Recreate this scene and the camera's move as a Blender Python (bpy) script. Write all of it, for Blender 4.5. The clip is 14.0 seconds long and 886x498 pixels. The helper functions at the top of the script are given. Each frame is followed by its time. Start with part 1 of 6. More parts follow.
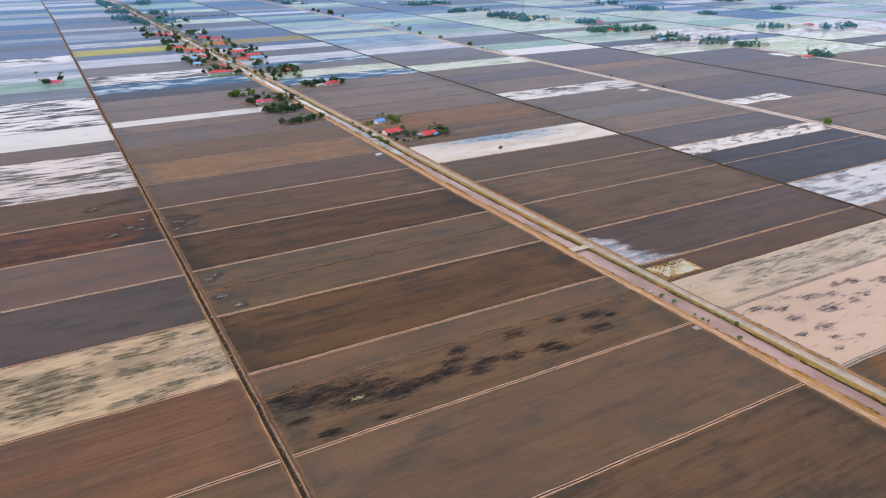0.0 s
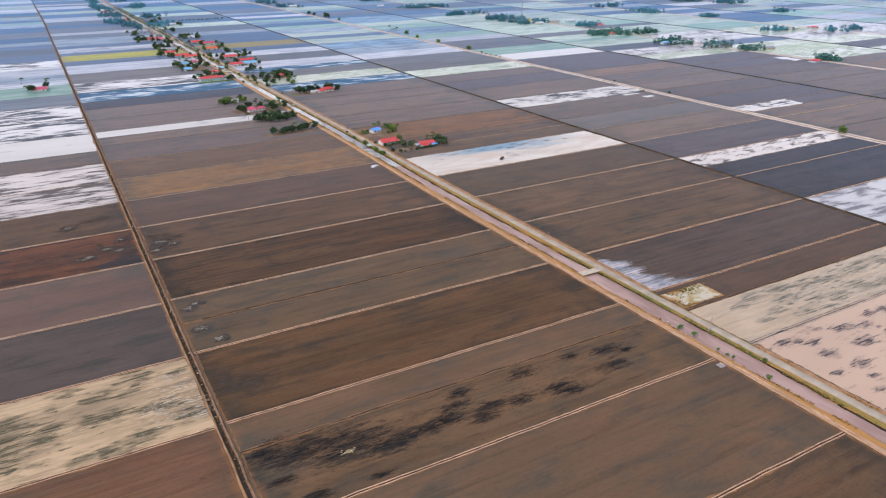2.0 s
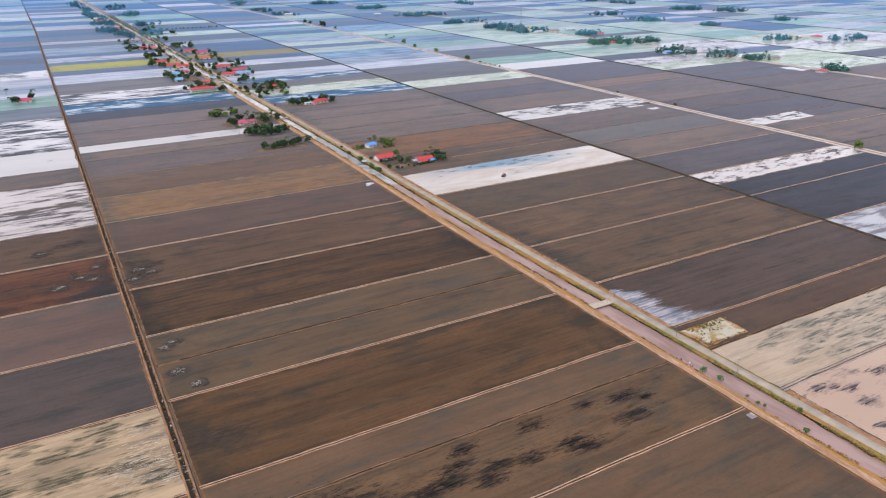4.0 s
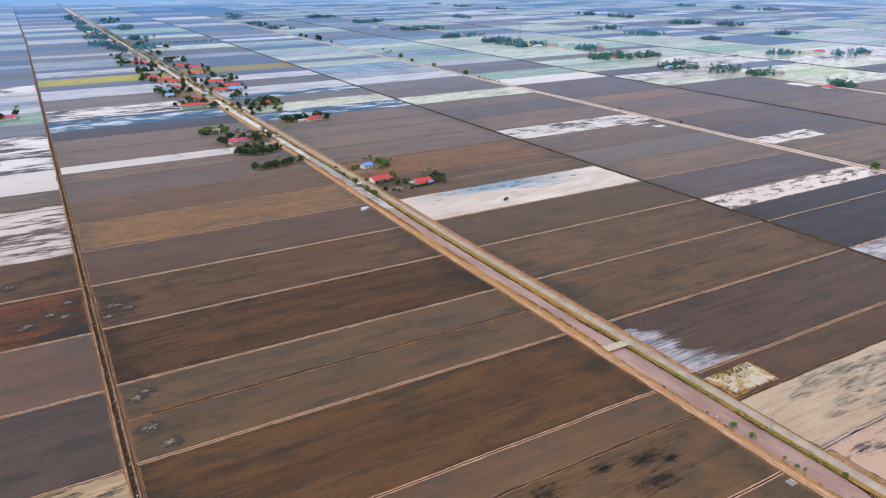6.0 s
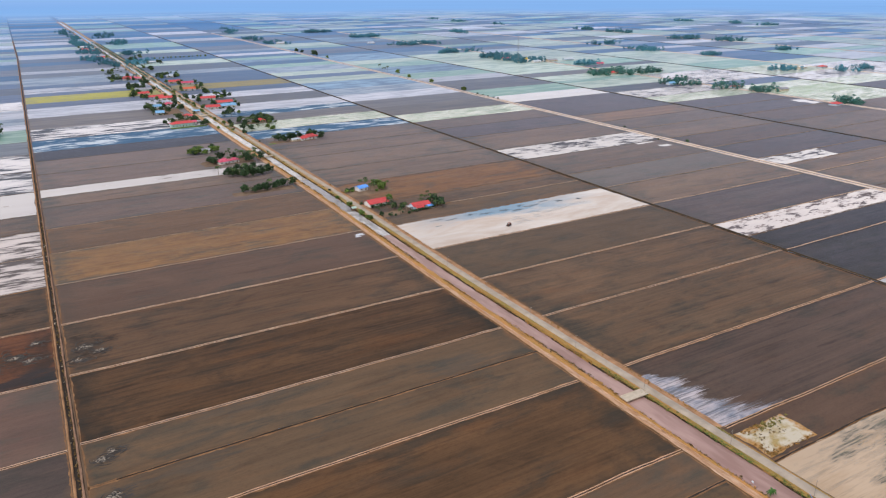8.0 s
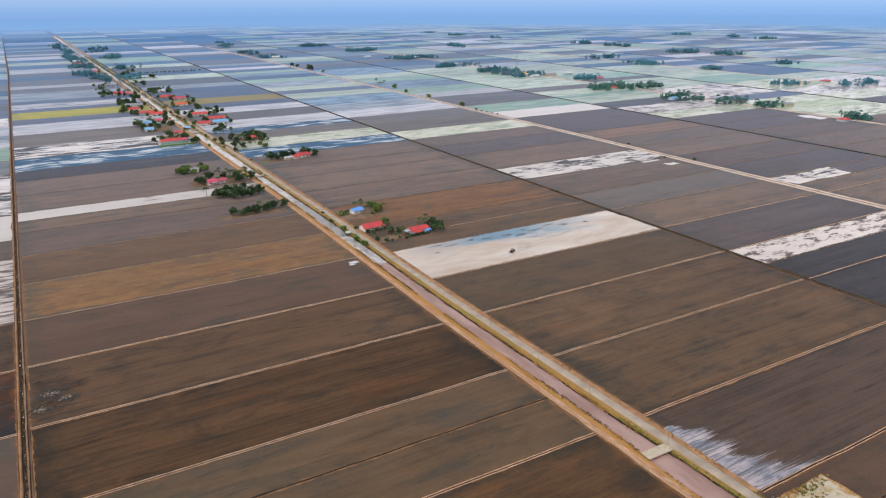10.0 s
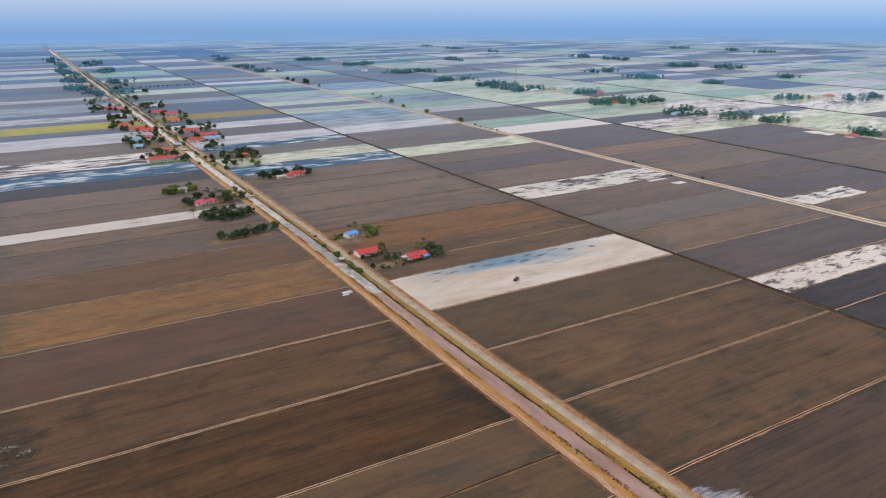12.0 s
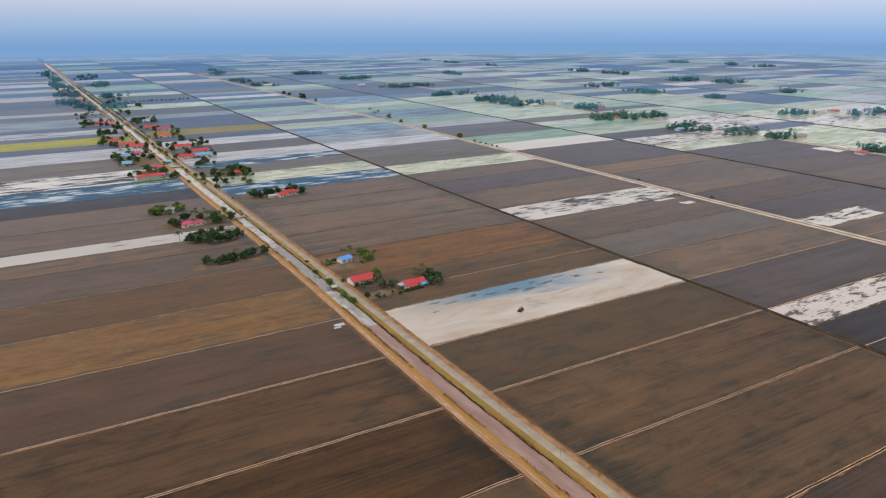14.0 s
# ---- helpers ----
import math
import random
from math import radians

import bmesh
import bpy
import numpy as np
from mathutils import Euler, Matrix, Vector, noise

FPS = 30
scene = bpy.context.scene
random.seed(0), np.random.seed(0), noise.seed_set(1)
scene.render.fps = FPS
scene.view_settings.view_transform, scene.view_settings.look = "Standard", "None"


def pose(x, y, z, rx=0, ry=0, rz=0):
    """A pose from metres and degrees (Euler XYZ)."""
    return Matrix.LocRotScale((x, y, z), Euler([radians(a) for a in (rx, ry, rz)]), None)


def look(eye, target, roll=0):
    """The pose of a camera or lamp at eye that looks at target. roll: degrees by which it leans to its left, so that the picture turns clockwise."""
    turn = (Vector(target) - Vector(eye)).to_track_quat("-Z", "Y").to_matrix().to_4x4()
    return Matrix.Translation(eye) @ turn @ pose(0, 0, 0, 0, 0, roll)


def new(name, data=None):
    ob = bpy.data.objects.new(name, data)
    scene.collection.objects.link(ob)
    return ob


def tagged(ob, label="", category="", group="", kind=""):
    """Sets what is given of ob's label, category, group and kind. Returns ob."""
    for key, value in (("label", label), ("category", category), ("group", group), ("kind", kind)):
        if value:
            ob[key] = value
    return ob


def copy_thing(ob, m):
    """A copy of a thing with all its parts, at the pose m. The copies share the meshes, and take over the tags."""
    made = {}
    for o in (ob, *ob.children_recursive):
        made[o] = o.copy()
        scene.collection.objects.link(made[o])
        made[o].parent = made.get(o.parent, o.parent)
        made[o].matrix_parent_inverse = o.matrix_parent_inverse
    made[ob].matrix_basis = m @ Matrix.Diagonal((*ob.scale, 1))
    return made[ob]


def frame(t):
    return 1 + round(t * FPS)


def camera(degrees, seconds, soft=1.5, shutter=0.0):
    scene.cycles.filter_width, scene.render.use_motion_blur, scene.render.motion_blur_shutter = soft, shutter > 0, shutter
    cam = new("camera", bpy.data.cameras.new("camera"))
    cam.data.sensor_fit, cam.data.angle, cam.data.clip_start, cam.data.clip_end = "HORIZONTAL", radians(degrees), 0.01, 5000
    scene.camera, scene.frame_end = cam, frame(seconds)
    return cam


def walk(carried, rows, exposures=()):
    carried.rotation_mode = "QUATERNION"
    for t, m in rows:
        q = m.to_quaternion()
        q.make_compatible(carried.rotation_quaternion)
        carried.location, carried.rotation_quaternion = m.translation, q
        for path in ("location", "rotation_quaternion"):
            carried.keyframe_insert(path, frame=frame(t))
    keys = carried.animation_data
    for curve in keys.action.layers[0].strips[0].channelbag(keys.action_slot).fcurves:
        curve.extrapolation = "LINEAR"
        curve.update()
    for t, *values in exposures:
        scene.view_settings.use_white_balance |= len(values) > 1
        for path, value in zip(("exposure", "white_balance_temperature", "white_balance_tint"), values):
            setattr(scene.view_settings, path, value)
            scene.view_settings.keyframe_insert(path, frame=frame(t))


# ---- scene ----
# A drone glides over a flat plain of rice plots. x runs across the canal, y along it, z up.
cam = camera(63.1, 14.0, soft=1.2)
# seconds, eye x y z, heading to the right of +y, pitch, lean
PATH = [
    (0.0, -54.61, 103.95, 170.54, 29.079, -22.957, -0.432),
    (0.5, -50.61, 111.25, 170.37, 29.109, -22.924, -0.467),
    (1.0, -46.65, 118.56, 170.21, 29.145, -22.901, -0.489),
    (1.5, -42.75, 125.88, 170.06, 29.187, -22.868, -0.500),
    (2.0, -38.88, 133.20, 169.92, 29.234, -22.812, -0.501),
    (2.5, -35.05, 140.52, 169.78, 29.285, -22.726, -0.496),
    (3.0, -31.25, 147.85, 169.64, 29.341, -22.607, -0.485),
    (3.5, -27.49, 155.18, 169.52, 29.400, -22.454, -0.470),
    (4.0, -23.75, 162.50, 169.39, 29.461, -22.271, -0.452),
    (4.5, -20.03, 169.83, 169.28, 29.526, -22.061, -0.434),
    (5.0, -16.33, 177.15, 169.16, 29.592, -21.829, -0.415),
    (5.5, -12.65, 184.46, 169.05, 29.659, -21.582, -0.397),
    (6.0, -8.98, 191.76, 168.94, 29.728, -21.325, -0.380),
    (6.5, -5.31, 199.06, 168.84, 29.797, -21.062, -0.366),
    (7.0, -1.65, 206.34, 168.74, 29.866, -20.798, -0.354),
    (7.5, 2.01, 213.62, 168.63, 29.935, -20.537, -0.344),
    (8.0, 5.67, 220.87, 168.53, 30.003, -20.280, -0.337),
    (8.5, 9.34, 228.12, 168.43, 30.071, -20.029, -0.333),
    (9.0, 13.02, 235.34, 168.33, 30.136, -19.783, -0.332),
    (9.5, 16.72, 242.55, 168.24, 30.200, -19.541, -0.332),
    (10.0, 20.43, 249.73, 168.14, 30.263, -19.301, -0.334),
    (10.5, 24.17, 256.89, 168.03, 30.322, -19.060, -0.336),
    (11.0, 27.94, 264.03, 167.93, 30.380, -18.816, -0.339),
    (11.5, 31.73, 271.15, 167.83, 30.434, -18.568, -0.339),
    (12.0, 35.56, 278.23, 167.72, 30.486, -18.314, -0.338),
    (12.5, 39.42, 285.29, 167.61, 30.534, -18.055, -0.332),
    (13.0, 43.33, 292.31, 167.50, 30.578, -17.796, -0.321),
    (13.5, 47.28, 299.31, 167.38, 30.619, -17.542, -0.302),
    (14.0, 51.28, 306.27, 167.26, 30.657, -17.305, -0.274),
]
walk(cam, [(t, pose(x, y, z, 90 + pitch, 0, -head) @ pose(0, 0, 0, 0, 0, lean)) for t, x, y, z, head, pitch, lean in PATH],
     [(0.0, 0.27, 6200, 14.0), (3.0, 0.30, 6150, 15.0), (7.0, 0.26, 6400, 14.0), (11.0, 0.08, 6750, 12.0), (14.0, -0.08, 6900, 10.0)])

# ---- world and light ----
SUN_ELEVATION, SUN_AZIMUTH = radians(52), radians(250)
world = bpy.data.worlds.new("hazy_sky")
scene.world = world
world.use_nodes = True
wt = world.node_tree
wt.nodes.clear()


def wnode(kind, **inputs):
    n = wt.nodes.new(kind)
    for key, value in inputs.items():
        n.inputs[key].default_value = value
    return n


sky = wt.nodes.new("ShaderNodeTexSky")
sky.sky_type, sky.sun_disc = "NISHITA", False
sky.sun_elevation, sky.sun_rotation = SUN_ELEVATION, SUN_AZIMUTH
sky.air_density, sky.dust_density = 1.5, 3.0
sky_dim = wnode("ShaderNodeVectorMath")
sky_dim.operation = "SCALE"
sky_dim.inputs["Scale"].default_value = 0.10
wt.links.new(sky.outputs["Color"], sky_dim.inputs[0])
w_co = wt.nodes.new("ShaderNodeTexCoord")
w_sep = wt.nodes.new("ShaderNodeSeparateXYZ")
wt.links.new(w_co.outputs["Generated"], w_sep.inputs[0])
# haze: a deep blue band on the horizon, paler cloud above it
w_lift = wnode("ShaderNodeMath")
w_lift.operation = "MULTIPLY_ADD"
w_lift.inputs[1].default_value, w_lift.inputs[2].default_value = 1.0, 0.1
wt.links.new(w_sep.outputs["Z"], w_lift.inputs[0])
w_ramp = wt.nodes.new("ShaderNodeValToRGB")
HAZE = [(0.0, (0.24, 0.43, 0.68)), (0.061, (0.22, 0.42, 0.68)), (0.073, (0.20, 0.39, 0.74)), (0.086, (0.25, 0.45, 0.79)), (0.100, (0.35, 0.53, 0.83)), (0.118, (0.49, 0.615, 0.875)),
        (0.135, (0.61, 0.70, 0.92)), (0.19, (0.77, 0.83, 0.99)), (0.28, (1.06, 1.03, 1.0)), (0.55, (0.93, 0.94, 0.97)), (1.0, (0.45, 0.60, 0.86))]
while len(w_ramp.color_ramp.elements) < len(HAZE):
    w_ramp.color_ramp.elements.new(0.5)
for e, (at, c) in zip(w_ramp.color_ramp.elements, HAZE):
    e.position, e.color = at, (*c, 1)
wt.links.new(w_lift.outputs[0], w_ramp.inputs["Fac"])
# broken cloud
w_map = wt.nodes.new("ShaderNodeMapping")
w_map.inputs["Scale"].default_value = (3.0, 3.0, 9.0)
wt.links.new(w_co.outputs["Generated"], w_map.inputs["Vector"])
w_noise = wnode("ShaderNodeTexNoise", Scale=1.3, Detail=5.0, Roughness=0.55)
wt.links.new(w_map.outputs[0], w_noise.inputs["Vector"])
w_cl = wt.nodes.new("ShaderNodeMapRange")
w_cl.inputs["From Min"].default_value, w_cl.inputs["From Max"].default_value = 0.42, 0.68
w_cl.inputs["To Min"].default_value, w_cl.inputs["To Max"].default_value = 0.70, 1.15
wt.links.new(w_noise.outputs["Fac"], w_cl.inputs["Value"])
w_up = wt.nodes.new("ShaderNodeMapRange")
w_up.inputs["From Min"].default_value, w_up.inputs["From Max"].default_value = 0.06, 0.25
wt.links.new(w_sep.outputs["Z"], w_up.inputs["Value"])
w_gain = wt.nodes.new("ShaderNodeMix")
w_gain.data_type = "FLOAT"
w_gain.inputs[2].default_value = 1.0
wt.links.new(w_up.outputs[0], w_gain.inputs[0])
wt.links.new(w_cl.outputs[0], w_gain.inputs[3])
# the haze is paler towards the east
w_east = wt.nodes.new("ShaderNodeMapRange")
w_east.inputs["From Min"].default_value, w_east.inputs["From Max"].default_value = -0.1, 0.9
w_east.inputs["To Min"].default_value, w_east.inputs["To Max"].default_value = 1.10, 1.22
wt.links.new(w_sep.outputs["X"], w_east.inputs["Value"])
w_both = wnode("ShaderNodeMath")
w_both.operation = "MULTIPLY"
wt.links.new(w_gain.outputs[0], w_both.inputs[0])
wt.links.new(w_east.outputs[0], w_both.inputs[1])
w_cloud = wnode("ShaderNodeVectorMath")
w_cloud.operation = "SCALE"
wt.links.new(w_ramp.outputs["Color"], w_cloud.inputs[0])
wt.links.new(w_both.outputs[0], w_cloud.inputs["Scale"])
w_mix = wt.nodes.new("ShaderNodeMix")
w_mix.data_type = "RGBA"
w_mix.inputs["Factor"].default_value = 0.94
wt.links.new(sky_dim.outputs[0], w_mix.inputs["A"])
wt.links.new(w_cloud.outputs[0], w_mix.inputs["B"])
w_bg = wnode("ShaderNodeBackground", Strength=0.9)
wt.links.new(w_mix.outputs["Result"], w_bg.inputs["Color"])
w_out = wt.nodes.new("ShaderNodeOutputWorld")
wt.links.new(w_bg.outputs[0], w_out.inputs["Surface"])

sun = new("sun", bpy.data.lights.new("sun", "SUN"))
sun.data.energy, sun.data.angle, sun.data.color = 1.5, radians(10), (1.0, 0.95, 0.90)
to_sun = Vector((math.sin(SUN_AZIMUTH) * math.cos(SUN_ELEVATION), math.cos(SUN_AZIMUTH) * math.cos(SUN_ELEVATION), math.sin(SUN_ELEVATION)))
sun.matrix_world = look(to_sun * 900 + Vector((200, 600, 0)), (200, 600, 0))
scene.view_settings.exposure = 0.0


# ---- materials ----
class Nodes:
    """A small shorthand for building one node material."""

    def __init__(self, name):
        self.mat = bpy.data.materials.new(name)
        self.mat.use_nodes = True
        self.tree = self.mat.node_tree
        self.tree.nodes.clear()
        self.bsdf = self.tree.nodes.new("ShaderNodeBsdfPrincipled")
        out = self.tree.nodes.new("ShaderNodeOutputMaterial")
        self.link(self.bsdf.outputs[0], out.inputs["Surface"])

    def link(self, a, b):
        self.tree.links.new(a, b)

    def put(self, value, socket):
        if isinstance(value, bpy.types.NodeSocket):
            self.link(value, socket)
        elif isinstance(value, tuple) and len(value) == 3 and socket.type == "RGBA":
            socket.default_value = (*value, 1)
        else:
            socket.default_value = value

    def coords(self, scale, spread=True, kind="Object"):
        """Local coordinates in metres, moved at random from object to object."""
        co = self.tree.nodes.new("ShaderNodeTexCoord").outputs[kind]
        if spread:
            rnd = self.tree.nodes.new("ShaderNodeObjectInfo").outputs["Random"]
            co = self.math("SCALE", (1.0, 1.0, 1.0), None, rnd, vector=True, plus=co)
        m = self.tree.nodes.new("ShaderNodeMapping")
        m.inputs["Scale"].default_value = scale
        self.link(co, m.inputs["Vector"])
        return m.outputs[0]

    def math(self, op, a, b=None, scale=None, vector=False, plus=None):
        if vector:
            n = self.tree.nodes.new("ShaderNodeVectorMath")
            n.operation = "SCALE"
            n.inputs[0].default_value = (731.0, 397.0, 113.0)
            self.link(scale, n.inputs["Scale"])
            add = self.tree.nodes.new("ShaderNodeVectorMath")
            self.link(n.outputs[0], add.inputs[0])
            self.link(plus, add.inputs[1])
            return add.outputs[0]
        n = self.tree.nodes.new("ShaderNodeMath")
        n.operation = op
        self.put(a, n.inputs[0])
        if b is not None:
            self.put(b, n.inputs[1])
        return n.outputs[0]

    def noise(self, vec, scale=1.0, detail=4.0, rough=0.55, warp=0.0):
        n = self.tree.nodes.new("ShaderNodeTexNoise")
        n.inputs["Scale"].default_value, n.inputs["Detail"].default_value = scale, detail
        n.inputs["Roughness"].default_value, n.inputs["Distortion"].default_value = rough, warp
        self.link(vec, n.inputs["Vector"])
        return n.outputs["Fac"]

    def span(self, value, a, b, lo=0.0, hi=1.0):
        n = self.tree.nodes.new("ShaderNodeMapRange")
        self.put(value, n.inputs["Value"])
        for key, v in (("From Min", a), ("From Max", b), ("To Min", lo), ("To Max", hi)):
            n.inputs[key].default_value = v
        return n.outputs[0]

    def mix(self, fac, a, b, blend="MIX"):
        n = self.tree.nodes.new("ShaderNodeMix")
        n.data_type, n.blend_type = "RGBA", blend
        self.put(fac, n.inputs["Factor"])
        self.put(a, n.inputs["A"])
        self.put(b, n.inputs["B"])
        return n.outputs["Result"]

    def tint(self, color, low, high):
        """Slightly different from object to object."""
        rnd = self.tree.nodes.new("ShaderNodeObjectInfo").outputs["Random"]
        n = self.tree.nodes.new("ShaderNodeHueSaturation")
        self.link(self.span(rnd, 0, 1, low, high), n.inputs["Value"])
        self.put(color, n.inputs["Color"])
        return n.outputs[0]

    def marks(self, spots, rx, ry, fuzz=0.5):
        """Soft ragged patches round the given spots (x, y, size), in the plot's own metres; long along x."""
        co = self.coords((1 / rx, 1 / ry, 0.0), False)
        best = None
        for x, y, size in spots:
            d = self.tree.nodes.new("ShaderNodeVectorMath")
            d.operation = "DISTANCE"
            self.link(co, d.inputs[0])
            d.inputs[1].default_value = (x / rx, y / ry, 0.0)
            near = self.span(d.outputs["Value"], 0.0, 1.4 * size, 1.0, 0.0)
            best = near if best is None else self.math("MAXIMUM", best, near)
        rag = self.noise(self.coords((0.11, 0.42, 1.0), False), 1.0, 5.0, 0.65, 0.3)
        return self.math("ADD", best, self.span(rag, 0.3, 0.7, -fuzz, fuzz))

    def bump(self, height, strength=0.3, distance=0.05):
        n = self.tree.nodes.new("ShaderNodeBump")
        n.inputs["Strength"].default_value, n.inputs["Distance"].default_value = strength, distance
        self.link(height, n.inputs["Height"])
        self.link(n.outputs[0], self.bsdf.inputs["Normal"])

    def done(self, color, rough=0.8, metal=0.0, ior=1.45, spec=0.5, sheen=0.15):
        # blue-tinted sheen stands in for distance haze on surfaces seen at low angles
        if sheen:
            self.bsdf.inputs["Sheen Weight"].default_value = sheen
            self.bsdf.inputs["Sheen Roughness"].default_value = 0.18
            self.bsdf.inputs["Sheen Tint"].default_value = (0.14, 0.47, 0.92, 1)
        self.put(color, self.bsdf.inputs["Base Color"])
        self.put(rough, self.bsdf.inputs["Roughness"])
        self.bsdf.inputs["Metallic"].default_value = metal
        self.bsdf.inputs["IOR"].default_value = ior
        self.bsdf.inputs["Specular IOR Level"].default_value = spec
        return self.mat


def mud(name, base, dark, light, streak=0.5, blots=0.0, blot=(0.03, 0.032, 0.033), wet=0.0, rust=0.5, fleck=0.0, rows=0.0, burnt=()):
    """Bare, worked and drying rice mud: soft clouds of damp and dry soil, faint plough lines, olive and rusty stains, rusty rims along the bunds."""
    n = Nodes(name)
    base, dark, light = (tuple(v * k for v, k in zip(c, (0.97, 0.888, 0.79))) for c in (base, dark, light))
    dark = tuple(0.84 * v for v in dark)
    cloud = n.noise(n.coords((0.013, 0.030, 1.0)), 1.0, 4.0, 0.6, 0.7)
    smear = n.noise(n.coords((0.022, 0.075, 1.0)), 1.0, 6.0, 0.62, 0.5)
    damp = n.noise(n.coords((0.030, 0.055, 1.0)), 1.0, 5.0, 0.6, 0.9)
    weed = n.noise(n.coords((0.016, 0.040, 1.0), kind="Object"), 1.7, 5.0, 0.65, 0.4)
    lines = n.noise(n.coords((0.005, 0.55, 1.0)), 1.0, 5.0, 0.65)
    comb = n.noise(n.coords((0.012, 1.7, 1.0)), 1.0, 3.0, 0.6)
    grain = n.noise(n.coords((0.5, 0.9, 1.0)), 1.0, 6.0, 0.75)
    band = n.noise(n.coords((0.0045, 0.13, 1.0)), 1.0, 4.0, 0.55, 0.15)
    stroke = n.noise(n.coords((0.030, 0.17, 1.0)), 1.0, 5.0, 0.6, 0.5)
    c = n.mix(n.span(cloud, 0.34, 0.66), tuple(0.5 * u + 0.5 * v for u, v in zip(base, dark)), base)
    c = n.mix(n.span(band, 0.50, 0.68, 0.0, 0.22 + 0.6 * streak), c, light)
    c = n.mix(n.span(band, 0.47, 0.30, 0.0, 0.30 + 0.5 * streak), c, dark)
    c = n.mix(n.span(smear, 0.52, 0.74, 0.0, 0.25 + 0.5 * streak), c, light)
    c = n.mix(n.span(stroke, 0.57, 0.70, 0.0, 0.25 + 0.9 * streak), c, tuple(0.68 * v for v in dark))
    c = n.mix(n.span(damp, 0.56, 0.72, 0.0, 0.2 + 0.9 * streak), c, tuple(0.72 * v for v in dark))
    grey = sum(dark) / 3
    c = n.mix(n.span(weed, 0.51, 0.66, 0.0, 0.65), c, (grey * 1.05, grey * 1.06, grey * 0.86))
    iron = n.noise(n.coords((0.014, 0.06, 1.0)), 1.3, 5.0, 0.62, 0.4)
    c = n.mix(n.span(iron, 0.54, 0.74, 0.0, 0.2 + 0.5 * streak), c, (light[0] * 1.10, light[1] * 0.88, light[2] * 0.70))
    c = n.mix(n.span(lines, 0.46, 0.62, 0.0, 0.14 + 0.28 * streak), c, light)
    c = n.mix(n.span(lines, 0.45, 0.32, 0.0, 0.18 + 0.32 * streak), c, dark)
    c = n.mix(n.span(comb, 0.52, 0.68, 0.0, 0.16 + 0.28 * streak), c, dark)
    c = n.mix(n.span(grain, 0.50, 0.70, 0.0, 0.36), c, tuple(0.75 * v for v in dark))
    clod = n.noise(n.coords((1.1, 1.9, 1.0)), 1.0, 4.0, 0.8)
    c = n.mix(n.span(clod, 0.52, 0.70, 0.0, 0.18), c, light)
    if rows:
        row = n.noise(n.coords((0.006, 0.62, 1.0)), 1.0, 2.0, 0.5)
        ends = n.noise(n.coords((0.012, 0.02, 1.0)), 1.0, 2.0, 0.5)
        c = n.mix(n.math("MULTIPLY", n.span(row, 0.46, 0.62, 0.0, rows), n.span(ends, 0.4, 0.6)), c, light)
        c = n.mix(n.math("MULTIPLY", n.span(row, 0.44, 0.32, 0.0, rows), n.span(ends, 0.4, 0.6)), c, dark)
    if fleck:
        spot = n.noise(n.coords((0.10, 0.20, 1.0)), 1.0, 6.0, 0.75, 0.6)
        c = n.mix(n.span(spot, 0.50, 0.66, 0.0, fleck), c, light)
        c = n.mix(n.span(spot, 0.42, 0.30, 0.0, fleck * 0.8), c, dark)
    # rusty and damp rims along the bunds
    rim_xy = n.tree.nodes.new("ShaderNodeSeparateXYZ")
    n.link(n.coords((1, 1, 1), False, "Generated"), rim_xy.inputs[0])
    ragged = n.noise(n.coords((0.05, 0.07, 1.0)), 1.0, 5.0, 0.65)
    for axis, reach, fringe in (("X", 0.15, 0.025), ("Y", 0.12, 0.055)):
        inner = n.math("MINIMUM", rim_xy.outputs[axis], n.math("SUBTRACT", 1.0, rim_xy.outputs[axis]))
        near = n.math("ADD", n.span(inner, 0.0, reach, 0.5, -0.5), n.span(ragged, 0.3, 0.7, -0.5, 0.5))
        c = n.mix(n.span(near, -0.1, 0.5, 0.0, min(0.65, 0.15 + streak)), c, (grey * 0.92, grey * 0.94, grey * 0.76))
        edge = n.math("ADD", n.span(inner, 0.0, fringe, 0.5, -0.5), n.span(smear, 0.35, 0.65, -0.35, 0.35))
        c = n.mix(n.span(edge, -0.05, 0.55, 0.0, rust), c, (light[0] * 1.15, light[1] * 0.95, light[2] * 0.75))
    if blots:
        where = n.noise(n.coords((0.016, 0.030, 1.0)), 1.0, 2.0, 0.5)
        dab = n.noise(n.coords((0.06, 0.35, 1.0)), 1.0, 5.0, 0.65)
        both = n.math("ADD", n.span(where, 0.5, 0.66), n.span(dab, 0.35, 0.65, -0.5, 0.5))
        c = n.mix(n.math("MULTIPLY", n.span(both, 0.5, 0.9), blots), c, blot)
    if burnt:
        rake = n.noise(n.coords((0.045, 1.05, 1.0), False), 1.0, 4.0, 0.65, 0.2)
        black = n.math("MULTIPLY", n.span(n.marks(burnt, 11.0, 5.0, 0.6), 0.34, 0.85), n.span(rake, 0.36, 0.58, 0.25, 1.0))
        c = n.mix(black, c, (0.019, 0.019, 0.019))
    c = n.tint(c, 0.93, 1.07)
    n.bump(n.math("ADD", grain, lines), 0.5, 0.15)
    n.done(c, n.span(damp, 0.35, 0.7, 0.95 - 0.55 * wet, 0.75 - 0.45 * wet), ior=1.33, spec=0.12 + 0.38 * wet, sheen=0.68 + 1.2 * wet)
    # lavender-grey sheen imitates the haze over the middle distance
    n.bsdf.inputs["Sheen Tint"].default_value = (0.36, 0.45, 0.62, 1)
    n.bsdf.inputs["Sheen Roughness"].default_value = 0.25
    return n.mat


